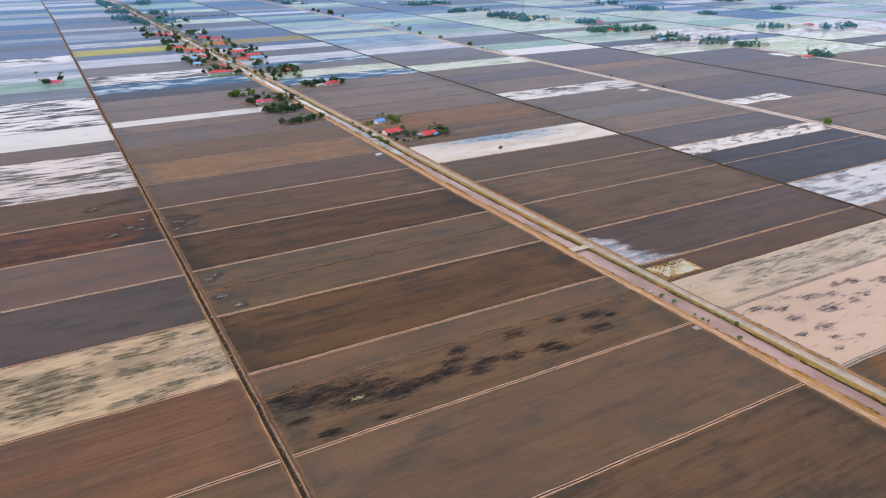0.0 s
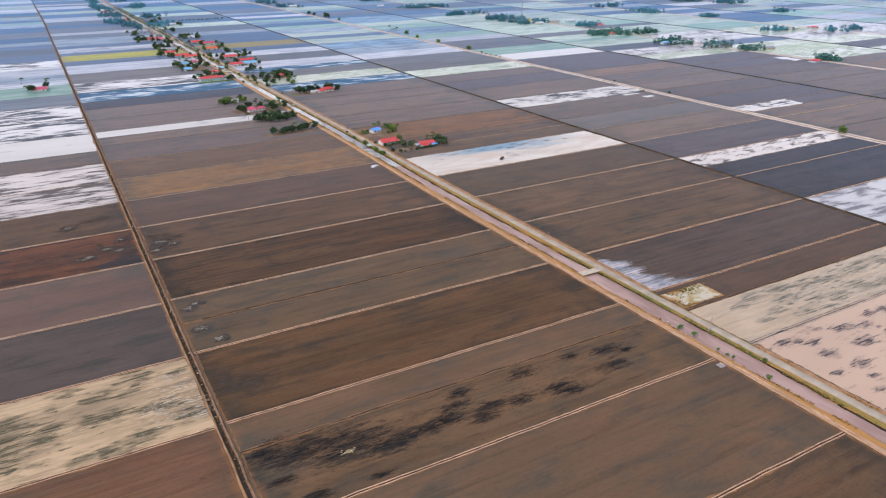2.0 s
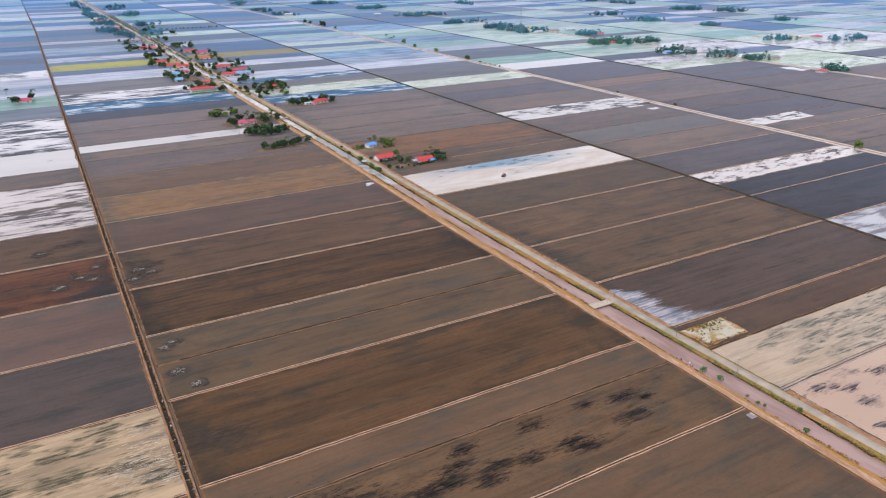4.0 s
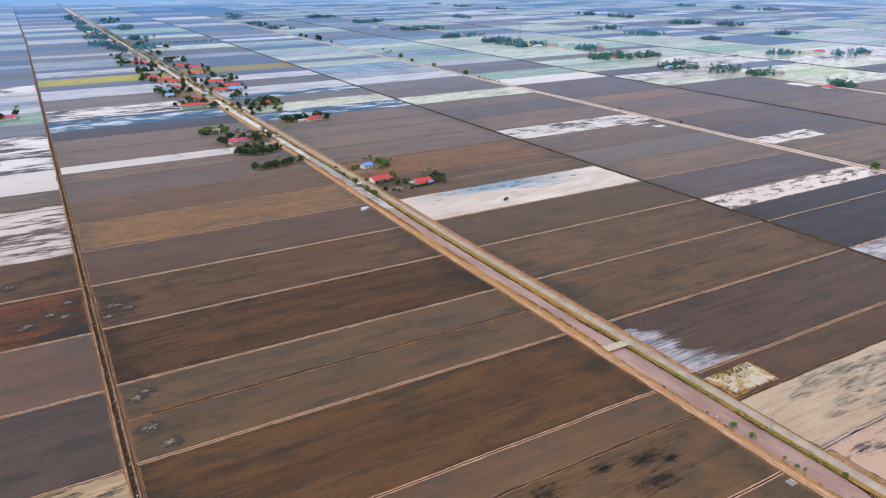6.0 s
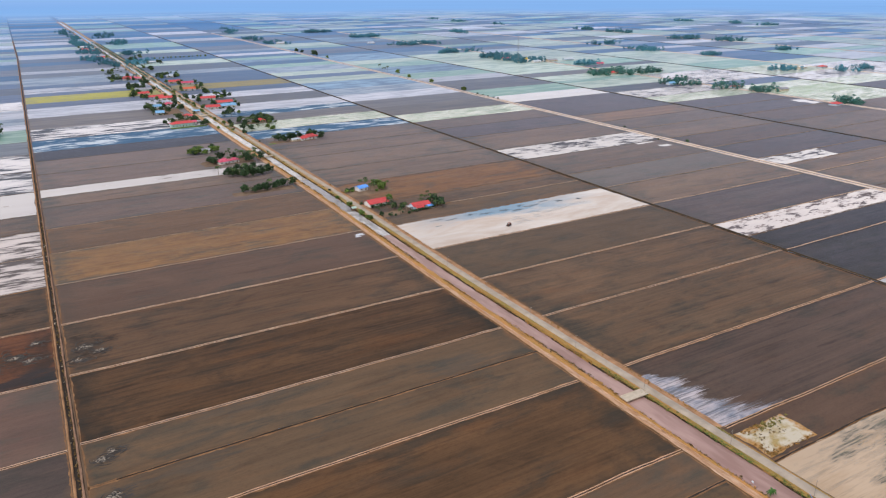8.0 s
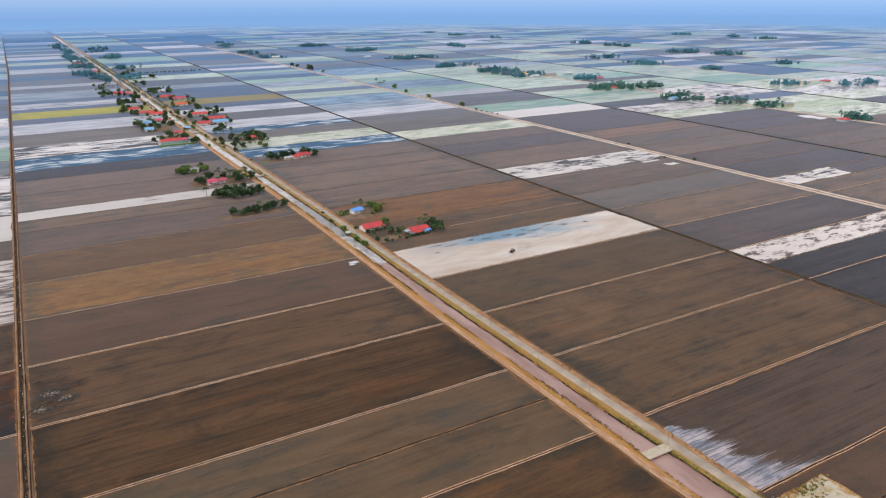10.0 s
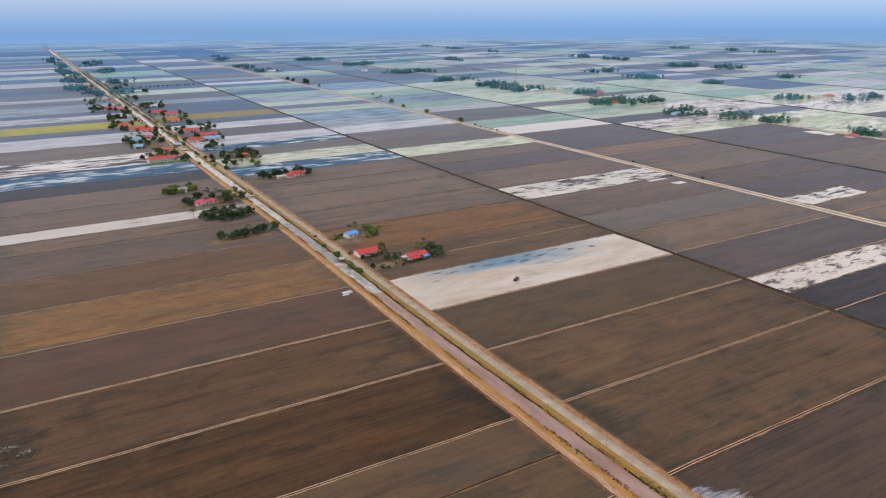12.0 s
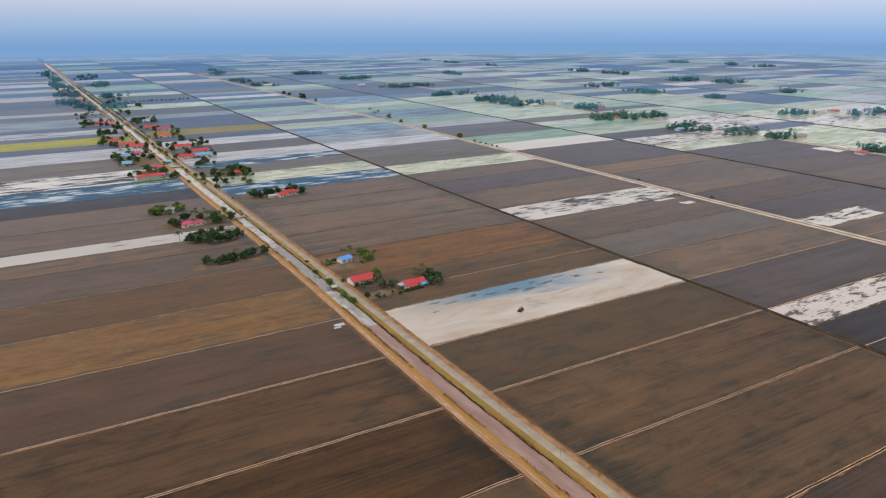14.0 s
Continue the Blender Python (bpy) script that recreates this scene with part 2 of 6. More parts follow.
def flood(name, water, dab, amount=0.5, dab_scale=(0.035, 0.20), green=None, green_amount=0.0, rough=0.12, edge=0.05, sheen=0.28, spec=0.5, patch=0.36, patch_scale=(0.020, 0.045), spots=(), reach=(9.0, 4.0), firm=0.12, crisp=0.0):
    """A flooded plot: thin turbid water with mud and weed breaking through in streaks."""
    n = Nodes(name)
    where = n.noise(n.coords((*patch_scale, 1.0)), 1.0, 3.0, 0.55, 0.4)
    grain = n.noise(n.coords((*dab_scale, 1.0)), 1.0, 4.0, 0.6, 0.3)
    hair = n.noise(n.coords((0.10, 0.95, 1.0)), 1.0, 3.0, 0.6)
    silt = n.noise(n.coords((0.008, 0.03, 1.0)), 1.0, 4.0, 0.5)
    m = n.math("ADD", n.math("MULTIPLY", where, patch), n.math("MULTIPLY", grain, 1 - patch))
    m = n.math("ADD", m, n.math("MULTIPLY", hair, 0.14))
    lo = 0.57 + 0.27 * (0.5 - amount)
    m = n.span(m, lo - edge * 0.5, lo + edge * 0.5)
    c = n.mix(n.span(silt, 0.3, 0.7), water, tuple(min(1.0, v * 1.14) for v in water))
    if green:
        g = n.math("ADD", n.noise(n.coords((0.022, 0.06, 1.0)), 1.0, 4.0, 0.6, 0.2), n.math("MULTIPLY", hair, 0.25))
        c = n.mix(n.math("MULTIPLY", n.span(g, 0.60, 0.74), green_amount), c, green)
    if spots:
        rake = n.noise(n.coords((0.050, 0.85, 1.0), False), 1.0, 5.0, 0.65, 0.2)
        worn = n.math("MULTIPLY", n.span(n.marks(spots, *reach, 0.6), 0.20 + 0.3 * crisp, 0.90 - 0.3 * crisp), n.span(rake, 0.40 - 0.1 * crisp, 0.56, firm, 1.0))
        m = n.math("MAXIMUM", n.math("MULTIPLY", m, 0.6), worn)
    c = n.mix(m, c, dab)
    c = n.tint(c, 0.94, 1.05)
    n.bump(n.noise(n.coords((0.4, 0.8, 1.0)), 1.0, 3.0), 0.05, 0.05)
    return n.done(c, n.span(m, 0, 1, rough, 0.7), ior=1.33, spec=spec, sheen=sheen)


def plain(name, color, rough=0.8, vary=0.18, scale=0.6, metal=0.0, tint=0.08, spec=0.5, bump=0.2, sheen=0.05):
    """Paint, plaster, sheet metal, earth and the like, with two scales of wear."""
    n = Nodes(name)
    big = n.noise(n.coords((scale,) * 3), 1.0, 4.0)
    fine = n.noise(n.coords((scale * 9,) * 3), 1.0, 3.0)
    c = n.mix(n.span(big, 0.3, 0.7), tuple(v * (1 - vary) for v in color), tuple(min(1.0, v * (1 + vary)) for v in color))
    c = n.mix(n.span(fine, 0.35, 0.8, 0, vary), c, tuple(v * 0.5 for v in color))
    c = n.tint(c, 1 - tint, 1 + tint)
    n.bump(fine, bump, 0.03)
    return n.done(c, rough, metal, spec=spec, sheen=sheen)


# where straw was burnt, silt shows and weed grows, in the plots' own metres
BURNT_AT = [(5, 37, .7), (11, 41, .7), (11, 30, 1.4), (19, 33, 1.9), (28, 32, 1.7), (30, 22, 1.2), (7, 19, .5), (40, 27, 1.4), (46, 18, 1.1), (54, 20, 1.1), (15, 6, .6), (38, 5, .4), (66, 20, .8), (74, 21, .9),
            (87, 34, .7), (80, 27, .8), (93, 20, .9), (87, 15, .7), (106, 18, .8), (118, 33, .8), (125, 17, .9), (128, 13, .8), (162, 31, .8), (156, 19, .9), (145, 34, .5), (170, 26, .4)]
WEED_AT = [(126, 34, 1.5), (124, 29, 1.3), (129, 40, 1.0), (124, 18, 1.5), (128, 24, 1.3), (144, 31, .9), (141, 24, .8), (162, 45, .8), (163, 29, 1.0), (180, 52, .8), (176, 43, .6), (178, 27, .8), (186, 25, .8), (196, 49, .5), (197, 14, .8),
           (177, 9, .7), (166, 5, .8), (154, 5, .6), (152, 55, .6), (146, 45, .5), (108, 20, 1.0), (110, 44, .9), (92, 30, 1.1), (70, 22, 1.0), (60, 44, 1.0), (30, 30, 1.2)]
REED_AT = [(27, 28, .6), (39, 31, .8), (61, 32, 1.0), (78, 28, .9), (68, 16, .8), (93, 26, .9), (82, 10, .8), (125, 29, 1.1), (99, 14, .9), (145, 28, 1.1), (110, 9, .9), (122, 9, .9), (38, 16, .6), (50, 8, .5),
           (56, 22, .9), (26, 12, .4), (66, 5, .5), (160, 14, 1.0), (172, 30, 1.0), (185, 16, 1.0), (110, 28, .8)]
SILT_AT = [(18, 53, .8), (11, 55, .7), (24, 49, .7), (47, 51, .8), (46, 38, 1.1), (21, 39, .9), (26, 26, .9), (21, 18, .5), (10, 27, .6), (13, 11, .5), (84, 52, .8), (73, 53, .7), (64, 36, .7), (76, 39, .8), (33, 13, .4),
           (60, 47, .7), (100, 44, .9), (98, 28, .8), (120, 36, 1.0), (150, 44, 1.0)]
FIELD = {
    "b": mud("mud_brown", (0.138, 0.080, 0.043), (0.064, 0.042, 0.027), (0.174, 0.096, 0.050), 0.38),
    "m": mud("mud_smooth_brown", (0.174, 0.112, 0.073), (0.112, 0.074, 0.051), (0.202, 0.126, 0.078), 0.18),
    "R": mud("mud_red_brown", (0.180, 0.098, 0.062), (0.114, 0.061, 0.039), (0.215, 0.122, 0.074), 0.2, rows=0.4),
    "g": mud("mud_grey_brown", (0.140, 0.089, 0.057), (0.068, 0.046, 0.033), (0.174, 0.104, 0.061), 0.40),
    "v": mud("mud_dim_mauve", (0.136, 0.090, 0.068), (0.090, 0.061, 0.049), (0.160, 0.103, 0.074), 0.10),
    "G": mud("mud_grey", (0.156, 0.108, 0.070), (0.092, 0.066, 0.046), (0.190, 0.118, 0.070), 0.22, 0.4, (0.07, 0.065, 0.055)),
    "h": mud("mud_olive_brown", (0.160, 0.109, 0.073), (0.076, 0.055, 0.041), (0.208, 0.126, 0.074), 0.40),
    "H": mud("mud_smooth_olive", (0.140, 0.100, 0.068), (0.088, 0.064, 0.046), (0.166, 0.112, 0.072), 0.20),
    "d": mud("mud_dark", (0.104, 0.063, 0.037), (0.044, 0.030, 0.022), (0.150, 0.083, 0.042), 0.5),
    "x": mud("mud_dark_purple", (0.106, 0.078, 0.068), (0.060, 0.047, 0.043), (0.140, 0.097, 0.076), 0.28, rows=0.3),
    "p": mud("mud_purple", (0.102, 0.078, 0.072), (0.066, 0.052, 0.050), (0.124, 0.095, 0.082), 0.12, wet=0.14),
    "q": mud("mud_mauve", (0.165, 0.110, 0.092), (0.125, 0.082, 0.072), (0.188, 0.126, 0.098), 0.12, wet=0.05),
    "N": mud("mud_navy", (0.064, 0.060, 0.070), (0.038, 0.038, 0.048), (0.100, 0.090, 0.092), 0.30, wet=0.10),
    "r": mud("mud_rust", (0.122, 0.058, 0.036), (0.055, 0.029, 0.020), (0.195, 0.084, 0.043), 0.6, 0.6, fleck=0.4),
    "o": mud("stubble_ochre", (0.218, 0.128, 0.070), (0.148, 0.088, 0.056), (0.300, 0.180, 0.078), 0.55, 0.12, (0.10, 0.065, 0.04), fleck=0.55),
    "O": mud("mud_orange", (0.205, 0.108, 0.052), (0.125, 0.072, 0.042), (0.275, 0.146, 0.066), 0.6, fleck=0.4),
    "n": mud("mud_burnt", (0.160, 0.100, 0.060), (0.088, 0.058, 0.038), (0.196, 0.120, 0.066), 0.42, burnt=BURNT_AT),
    "k": flood("flood_pink", (0.47, 0.305, 0.205), (0.055, 0.042, 0.045), 0.02, (0.07, 0.24), spots=SILT_AT, reach=(9.0, 4.6), firm=0.05, crisp=0.55),
    "W": flood("flood_bright_streaky", (0.55, 0.46, 0.405), (0.11, 0.088, 0.078), 0.44, (0.042, 0.20), edge=0.08, sheen=0.2, spec=0.4),
    "K": flood("flood_white_dabbed", (0.60, 0.51, 0.455), (0.13, 0.10, 0.095), 0.26, (0.075, 0.17), edge=0.05),
    "t": flood("flood_cream_weedy", (0.50, 0.340, 0.195), (0.072, 0.064, 0.038), 0.22, (0.03, 0.36), (0.30, 0.205, 0.12), 0.7, edge=0.2, sheen=0.02, spec=0.15, spots=WEED_AT, reach=(14.0, 8.0), firm=0.45, crisp=0.25),
    "T": flood("flood_pale_weedy", (0.435, 0.305, 0.190), (0.125, 0.110, 0.080), 0.20, (0.03, 0.5), (0.40, 0.265, 0.150), 0.7, edge=0.13, sheen=0.42, spec=0.8, spots=REED_AT, reach=(17.0, 9.0), firm=0.0, crisp=0.3),
    "w": flood("flood_white", (0.485, 0.435, 0.40), (0.16, 0.12, 0.10), 0.02, (0.03, 0.18)),
    "s": flood("flood_white_streaky", (0.54, 0.48, 0.435), (0.085, 0.076, 0.080), 0.40, (0.065, 0.25), edge=0.07),
    "S": flood("flood_cream_striped", (0.60, 0.54, 0.51), (0.080, 0.080, 0.085), 0.47, (0.030, 0.13), edge=0.07),
    "l": flood("flood_lavender", (0.40, 0.38, 0.38), (0.20, 0.18, 0.19), 0.32, (0.05, 0.20), edge=0.10, sheen=0.15),
    "u": flood("flood_blue", (0.40, 0.46, 0.50), (0.045, 0.110, 0.185), 0.66, (0.030, 0.12), edge=0.07, sheen=0.10, spec=0.3),
    "B": flood("flood_blue_pale", (0.27, 0.35, 0.43), (0.06, 0.12, 0.19), 0.56, (0.035, 0.20), edge=0.12, sheen=0.15),
    "e": flood("flood_green", (0.36, 0.40, 0.27), (0.25, 0.33, 0.20), 0.40, (0.03, 0.20), (0.37, 0.42, 0.28), 0.4, edge=0.22, sheen=0.15),
    "C": flood("flood_cream", (0.50, 0.50, 0.38), (0.24, 0.29, 0.20), 0.42, (0.04, 0.24), edge=0.12, sheen=0.20),
    "y": mud("young_rice_yellow", (0.43, 0.41, 0.030), (0.33, 0.33, 0.028), (0.50, 0.46, 0.04), 0.3),
    "Y": mud("rice_olive", (0.32, 0.27, 0.07), (0.24, 0.20, 0.07), (0.36, 0.30, 0.08), 0.3),
}


def still_flood():
    """The pond-like plot: cream silt, with cloud and blue sky reflections painted in, bluest along its far side."""
    n = Nodes("flood_still")
    co = n.tree.nodes.new("ShaderNodeSeparateXYZ")
    n.link(n.coords((1, 1, 1), False), co.inputs[0])
    cloud = n.noise(n.coords((0.016, 0.045, 1), False), 1.0, 5.0, 0.6, 0.5)
    streak = n.noise(n.coords((0.035, 0.30, 1), False), 1.0, 4.0, 0.6)
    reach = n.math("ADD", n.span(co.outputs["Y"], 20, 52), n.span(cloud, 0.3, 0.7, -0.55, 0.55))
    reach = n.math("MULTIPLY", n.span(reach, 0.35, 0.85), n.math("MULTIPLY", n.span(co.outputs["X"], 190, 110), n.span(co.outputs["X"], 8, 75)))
    # pale cloud and blue sky reflections go into the base colour
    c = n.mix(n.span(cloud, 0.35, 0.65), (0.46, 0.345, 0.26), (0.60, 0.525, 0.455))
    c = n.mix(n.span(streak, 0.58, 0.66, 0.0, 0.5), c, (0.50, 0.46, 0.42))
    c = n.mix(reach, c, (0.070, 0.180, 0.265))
    return n.done(c, 0.06, ior=1.33)


def hazed_ground(name, color, other, rough, spec=0.5, streak=None, sheen=0.65):
    """Soil and thin water of the outer plots: haze put into colour and low-angle sheen, streaked along the plough
    lines.
    """
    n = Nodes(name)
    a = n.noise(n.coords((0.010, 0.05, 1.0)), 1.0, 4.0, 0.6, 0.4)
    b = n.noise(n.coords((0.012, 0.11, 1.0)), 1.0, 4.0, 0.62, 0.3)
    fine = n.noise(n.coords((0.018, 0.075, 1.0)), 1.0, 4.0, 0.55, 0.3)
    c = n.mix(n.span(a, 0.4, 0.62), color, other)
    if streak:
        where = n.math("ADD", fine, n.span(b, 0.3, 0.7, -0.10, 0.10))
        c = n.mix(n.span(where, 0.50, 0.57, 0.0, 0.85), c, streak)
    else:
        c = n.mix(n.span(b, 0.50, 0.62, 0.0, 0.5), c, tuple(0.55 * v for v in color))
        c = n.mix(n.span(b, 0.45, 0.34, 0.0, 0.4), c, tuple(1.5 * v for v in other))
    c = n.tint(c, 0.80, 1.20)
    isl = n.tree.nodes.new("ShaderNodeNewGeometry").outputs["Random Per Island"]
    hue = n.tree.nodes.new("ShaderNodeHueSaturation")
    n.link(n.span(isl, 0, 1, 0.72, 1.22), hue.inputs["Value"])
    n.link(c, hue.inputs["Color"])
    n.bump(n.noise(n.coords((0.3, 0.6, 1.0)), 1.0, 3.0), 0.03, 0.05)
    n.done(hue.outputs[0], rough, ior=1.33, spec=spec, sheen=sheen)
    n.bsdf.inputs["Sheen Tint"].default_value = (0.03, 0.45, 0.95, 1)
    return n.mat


# the muds again for the middle distance, greyed by haze put into the colour
HAZED = {
    "b": mud("hazed_brown", (0.192, 0.138, 0.104), (0.122, 0.090, 0.074), (0.238, 0.165, 0.112), 0.45, wet=0.12),
    "m": mud("hazed_mauve_brown", (0.188, 0.136, 0.110), (0.132, 0.098, 0.084), (0.222, 0.158, 0.118), 0.3, wet=0.12),
    "v": mud("hazed_dim_mauve", (0.160, 0.116, 0.096), (0.116, 0.086, 0.076), (0.188, 0.134, 0.104), 0.25, wet=0.12),
    "g": mud("hazed_grey_brown", (0.166, 0.122, 0.096), (0.112, 0.086, 0.072), (0.204, 0.144, 0.104), 0.4, wet=0.12),
    "d": mud("hazed_dark", (0.130, 0.092, 0.074), (0.078, 0.059, 0.053), (0.168, 0.115, 0.085), 0.45, wet=0.14),
    "p": mud("hazed_purple", (0.114, 0.090, 0.090), (0.074, 0.061, 0.065), (0.146, 0.113, 0.104), 0.3, wet=0.16),
    "q": mud("hazed_mauve", (0.170, 0.144, 0.130), (0.132, 0.115, 0.108), (0.196, 0.162, 0.138), 0.25, wet=0.14),
    "O": mud("hazed_orange", (0.228, 0.142, 0.088), (0.156, 0.102, 0.072), (0.282, 0.176, 0.100), 0.6, wet=0.10),
}
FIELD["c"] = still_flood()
# far versions of the plot colours, with blue distance haze mixed in
FAR_HAZED = {
    "p": hazed_ground("hazed_dark_mud", (0.104, 0.086, 0.100), (0.132, 0.110, 0.118), 0.5, 0.25, sheen=0.9),
    "g": hazed_ground("hazed_brown_mud", (0.136, 0.106, 0.090), (0.166, 0.130, 0.104), 0.5, 0.25, sheen=0.65),
    "b": hazed_ground("hazed_far_brown", (0.148, 0.110, 0.085), (0.182, 0.133, 0.095), 0.5, 0.25, sheen=0.65),
    "m": hazed_ground("hazed_far_mauve", (0.132, 0.108, 0.104), (0.158, 0.129, 0.114), 0.5, 0.25, sheen=0.75),
    "d": hazed_ground("hazed_far_dark", (0.094, 0.072, 0.062), (0.124, 0.094, 0.076), 0.5, 0.25, sheen=0.65),
    "q": hazed_ground("hazed_far_grey", (0.140, 0.135, 0.137), (0.168, 0.160, 0.155), 0.5, 0.25, sheen=0.75),
    "O": hazed_ground("hazed_far_orange", (0.195, 0.130, 0.084), (0.245, 0.160, 0.096), 0.5, 0.25),
    "l": hazed_ground("hazed_flood_grey", (0.270, 0.300, 0.330), (0.200, 0.225, 0.260), 0.35, 0.25, (0.085, 0.115, 0.160), 0.5),
    "w": hazed_ground("hazed_flood_white", (0.47, 0.445, 0.455), (0.38, 0.37, 0.39), 0.35, 0.3, (0.26, 0.25, 0.27), 0.5),
    "s": hazed_ground("hazed_flood_streaky", (0.48, 0.455, 0.46), (0.38, 0.365, 0.38), 0.35, 0.3, (0.060, 0.064, 0.085), 0.45),
    "C": hazed_ground("hazed_flood_cream", (0.460, 0.490, 0.375), (0.360, 0.410, 0.300), 0.35, 0.25, (0.200, 0.265, 0.185), 0.5),
    "e": hazed_ground("hazed_young_rice", (0.200, 0.330, 0.225), (0.135, 0.240, 0.170), 0.35, 0.2, (0.290, 0.390, 0.300), 0.5),
    "B": hazed_ground("hazed_flood_blue", (0.170, 0.275, 0.360), (0.095, 0.175, 0.260), 0.35, 0.2, (0.022, 0.062, 0.125), 0.4),
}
EARTH = plain("earth", (0.15, 0.092, 0.055), 0.9, 0.25, 0.08, spec=0.2, sheen=0.9)
CLAY = plain("pale_clay", (0.55, 0.365, 0.245), 0.9, 0.3, 0.25)
ORANGE = plain("orange_clay", (0.36, 0.19, 0.09), 0.9, 0.30, 0.18, spec=0.2)
LOW_CLAY = plain("low_clay", (0.33, 0.235, 0.17), 0.9, 0.25, 0.25, spec=0.2)
TRENCH = plain("damp_trench", (0.040, 0.028, 0.019), 0.8, 0.3, 0.3, spec=0.2, sheen=0.7)
ROAD = plain("worn_asphalt", (0.445, 0.36, 0.27), 0.95, 0.2, 0.12, spec=0.15)
CONCRETE = plain("weathered_concrete", (0.54, 0.44, 0.32), 0.85, 0.15, 0.5)

# ---- building helpers ----
rng = random.Random(7)


def mesh(name, verts, faces, material, smooth=False):
    me = bpy.data.meshes.new(name)
    me.from_pydata(verts, [], faces)
    for m in material if isinstance(material, (list, tuple)) else [material]:
        me.materials.append(m)
    if smooth:
        me.polygons.foreach_set("use_smooth", [True] * len(me.polygons))
    me.update()
    return me


def thing(name, at=(0, 0, 0), turn=0.0, **tags):
    """An empty at a thing's base, to carry its parts."""
    ob = new(name)
    ob.empty_display_size = 0.5
    ob.matrix_world = pose(*at, 0, 0, turn)
    return tagged(ob, **tags)


def part(name, data, parent, label="", at=(0, 0, 0), turn=(0, 0, 0)):
    ob = new(name, data)
    ob.parent = parent
    ob.matrix_basis = pose(*at, *turn)
    return tagged(ob, label=label)


class Shape:
    """Collects the vertices and faces of one mesh."""

    def __init__(self):
        self.v, self.f = [], []

    def add(self, verts, faces):
        k = len(self.v)
        self.v += [tuple(p) for p in verts]
        self.f += [tuple(i + k for i in f) for f in faces]
        return self

    def box(self, x0, y0, z0, x1, y1, z1, bevel=0.0):
        b = min(bevel, (x1 - x0) / 3, (y1 - y0) / 3, (z1 - z0) / 3)
        if b <= 0:
            v = [(x, y, z) for z in (z0, z1) for x, y in ((x0, y0), (x1, y0), (x1, y1), (x0, y1))]
            return self.add(v, [(3, 2, 1, 0), (4, 5, 6, 7), (0, 1, 5, 4), (1, 2, 6, 5), (2, 3, 7, 6), (3, 0, 4, 7)])
        v = [(x, y, z0) for x, y in ((x0, y0), (x1, y0), (x1, y1), (x0, y1))]
        v += [(x, y, z1 - b) for x, y in ((x0, y0), (x1, y0), (x1, y1), (x0, y1))]
        v += [(x, y, z1) for x, y in ((x0 + b, y0 + b), (x1 - b, y0 + b), (x1 - b, y1 - b), (x0 + b, y1 - b))]
        f = [(3, 2, 1, 0), (8, 9, 10, 11)]
        for k in (0, 4):
            f += [(k + i, k + (i + 1) % 4, k + 4 + (i + 1) % 4, k + 4 + i) for i in range(4)]
        return self.add(v, f)

    def tube(self, points, radii, sides=7):
        """A round limb through the points."""
        rings = []
        for i, (p, r) in enumerate(zip(points, radii)):
            a, b = Vector(points[max(i - 1, 0)]), Vector(points[min(i + 1, len(points) - 1)])
            q = (b - a).to_track_quat("Z", "Y")
            rings += [Vector(p) + q @ Vector((r * math.cos(s * math.tau / sides), r * math.sin(s * math.tau / sides), 0)) for s in range(sides)]
        n = len(points)
        f = [(i * sides + s, i * sides + (s + 1) % sides, (i + 1) * sides + (s + 1) % sides, (i + 1) * sides + s) for i in range(n - 1) for s in range(sides)]
        f += [tuple(range(sides))[::-1], tuple((n - 1) * sides + s for s in range(sides))]
        return self.add(rings, f)

    def data(self, name, material, smooth=False):
        return mesh(name, self.v, self.f, material, smooth)


def wobble(t, seed, amount, scale=0.1):
    return amount * (noise.noise(Vector((t * scale, seed * 7.31, 0.5))) + 0.5 * noise.noise(Vector((t * scale * 3.7, seed * 3.1, 4.5))))


def drift(y):
    """The canal and its road, bent a little east further on to fit the camera's view."""
    t = min(1.0, max(0.0, (y - 540) / 280))
    return 4.2 * t * t * (3 - 2 * t) + 0.004 * max(0.0, y - 880)


def lean(y):
    """The field ditches and the far tracks, slanted steadily east to fit the camera's view."""
    return 0.0095 * (min(y, 2300.0) - 560)


def bend(x, y):
    """How far a point of the plan is carried east to fit the view: with the canal near it, with the ditches elsewhere.
    """
    t = min(1.0, max(0.0, min(x - 2.3, 425.6 - x) / 198.0))
    return (1 - t) * lean(y) + t * drift(y)


def strip(name, y0, y1, edges, material, step=6.0, seed=1, smooth=True, bear=False):
    """A band that runs along y: edges are (x, z, wobble) from left to right."""
    n = max(2, int((y1 - y0) / step))
    ys = [y0 + (y1 - y0) * i / n for i in range(n + 1)]
    v = [(x + wobble(y, seed + 3 * j, w) + (bear(y) if bear else 0), y, z + wobble(y, seed + 50 + j, min(w, 0.25) * 0.4, 0.3)) for y in ys for j, (x, z, w) in enumerate(edges)]
    k = len(edges)
    f = [(i * k + j, i * k + j + 1, (i + 1) * k + j + 1, (i + 1) * k + j) for i in range(n) for j in range(k - 1)]
    return mesh(name, v, f, material, smooth)


# ---- the land: one sheet, sunk along the canal and the ditches ----
profile = [(-5200, -0.1), (-1.5, -0.1), (-0.8, -0.9), (1.0, -0.9), (1.8, -0.1), (203.2, -0.1), (204.0, -0.1), (206.0, -1.9), (215.4, -1.9), (217.5, -0.1),
           (219.0, -0.1), (426.2, -0.1), (427.2, -0.9), (429.2, -0.9), (430.2, -0.1), (826.0, -0.1), (827.0, -0.9), (829.4, -0.9), (830.4, -0.1), (5200, -0.1)]
gy = [-900, 0, 540, 610, 680, 750, 820, 880, 1500, 2300, 3000, 5200]
k = len(profile)
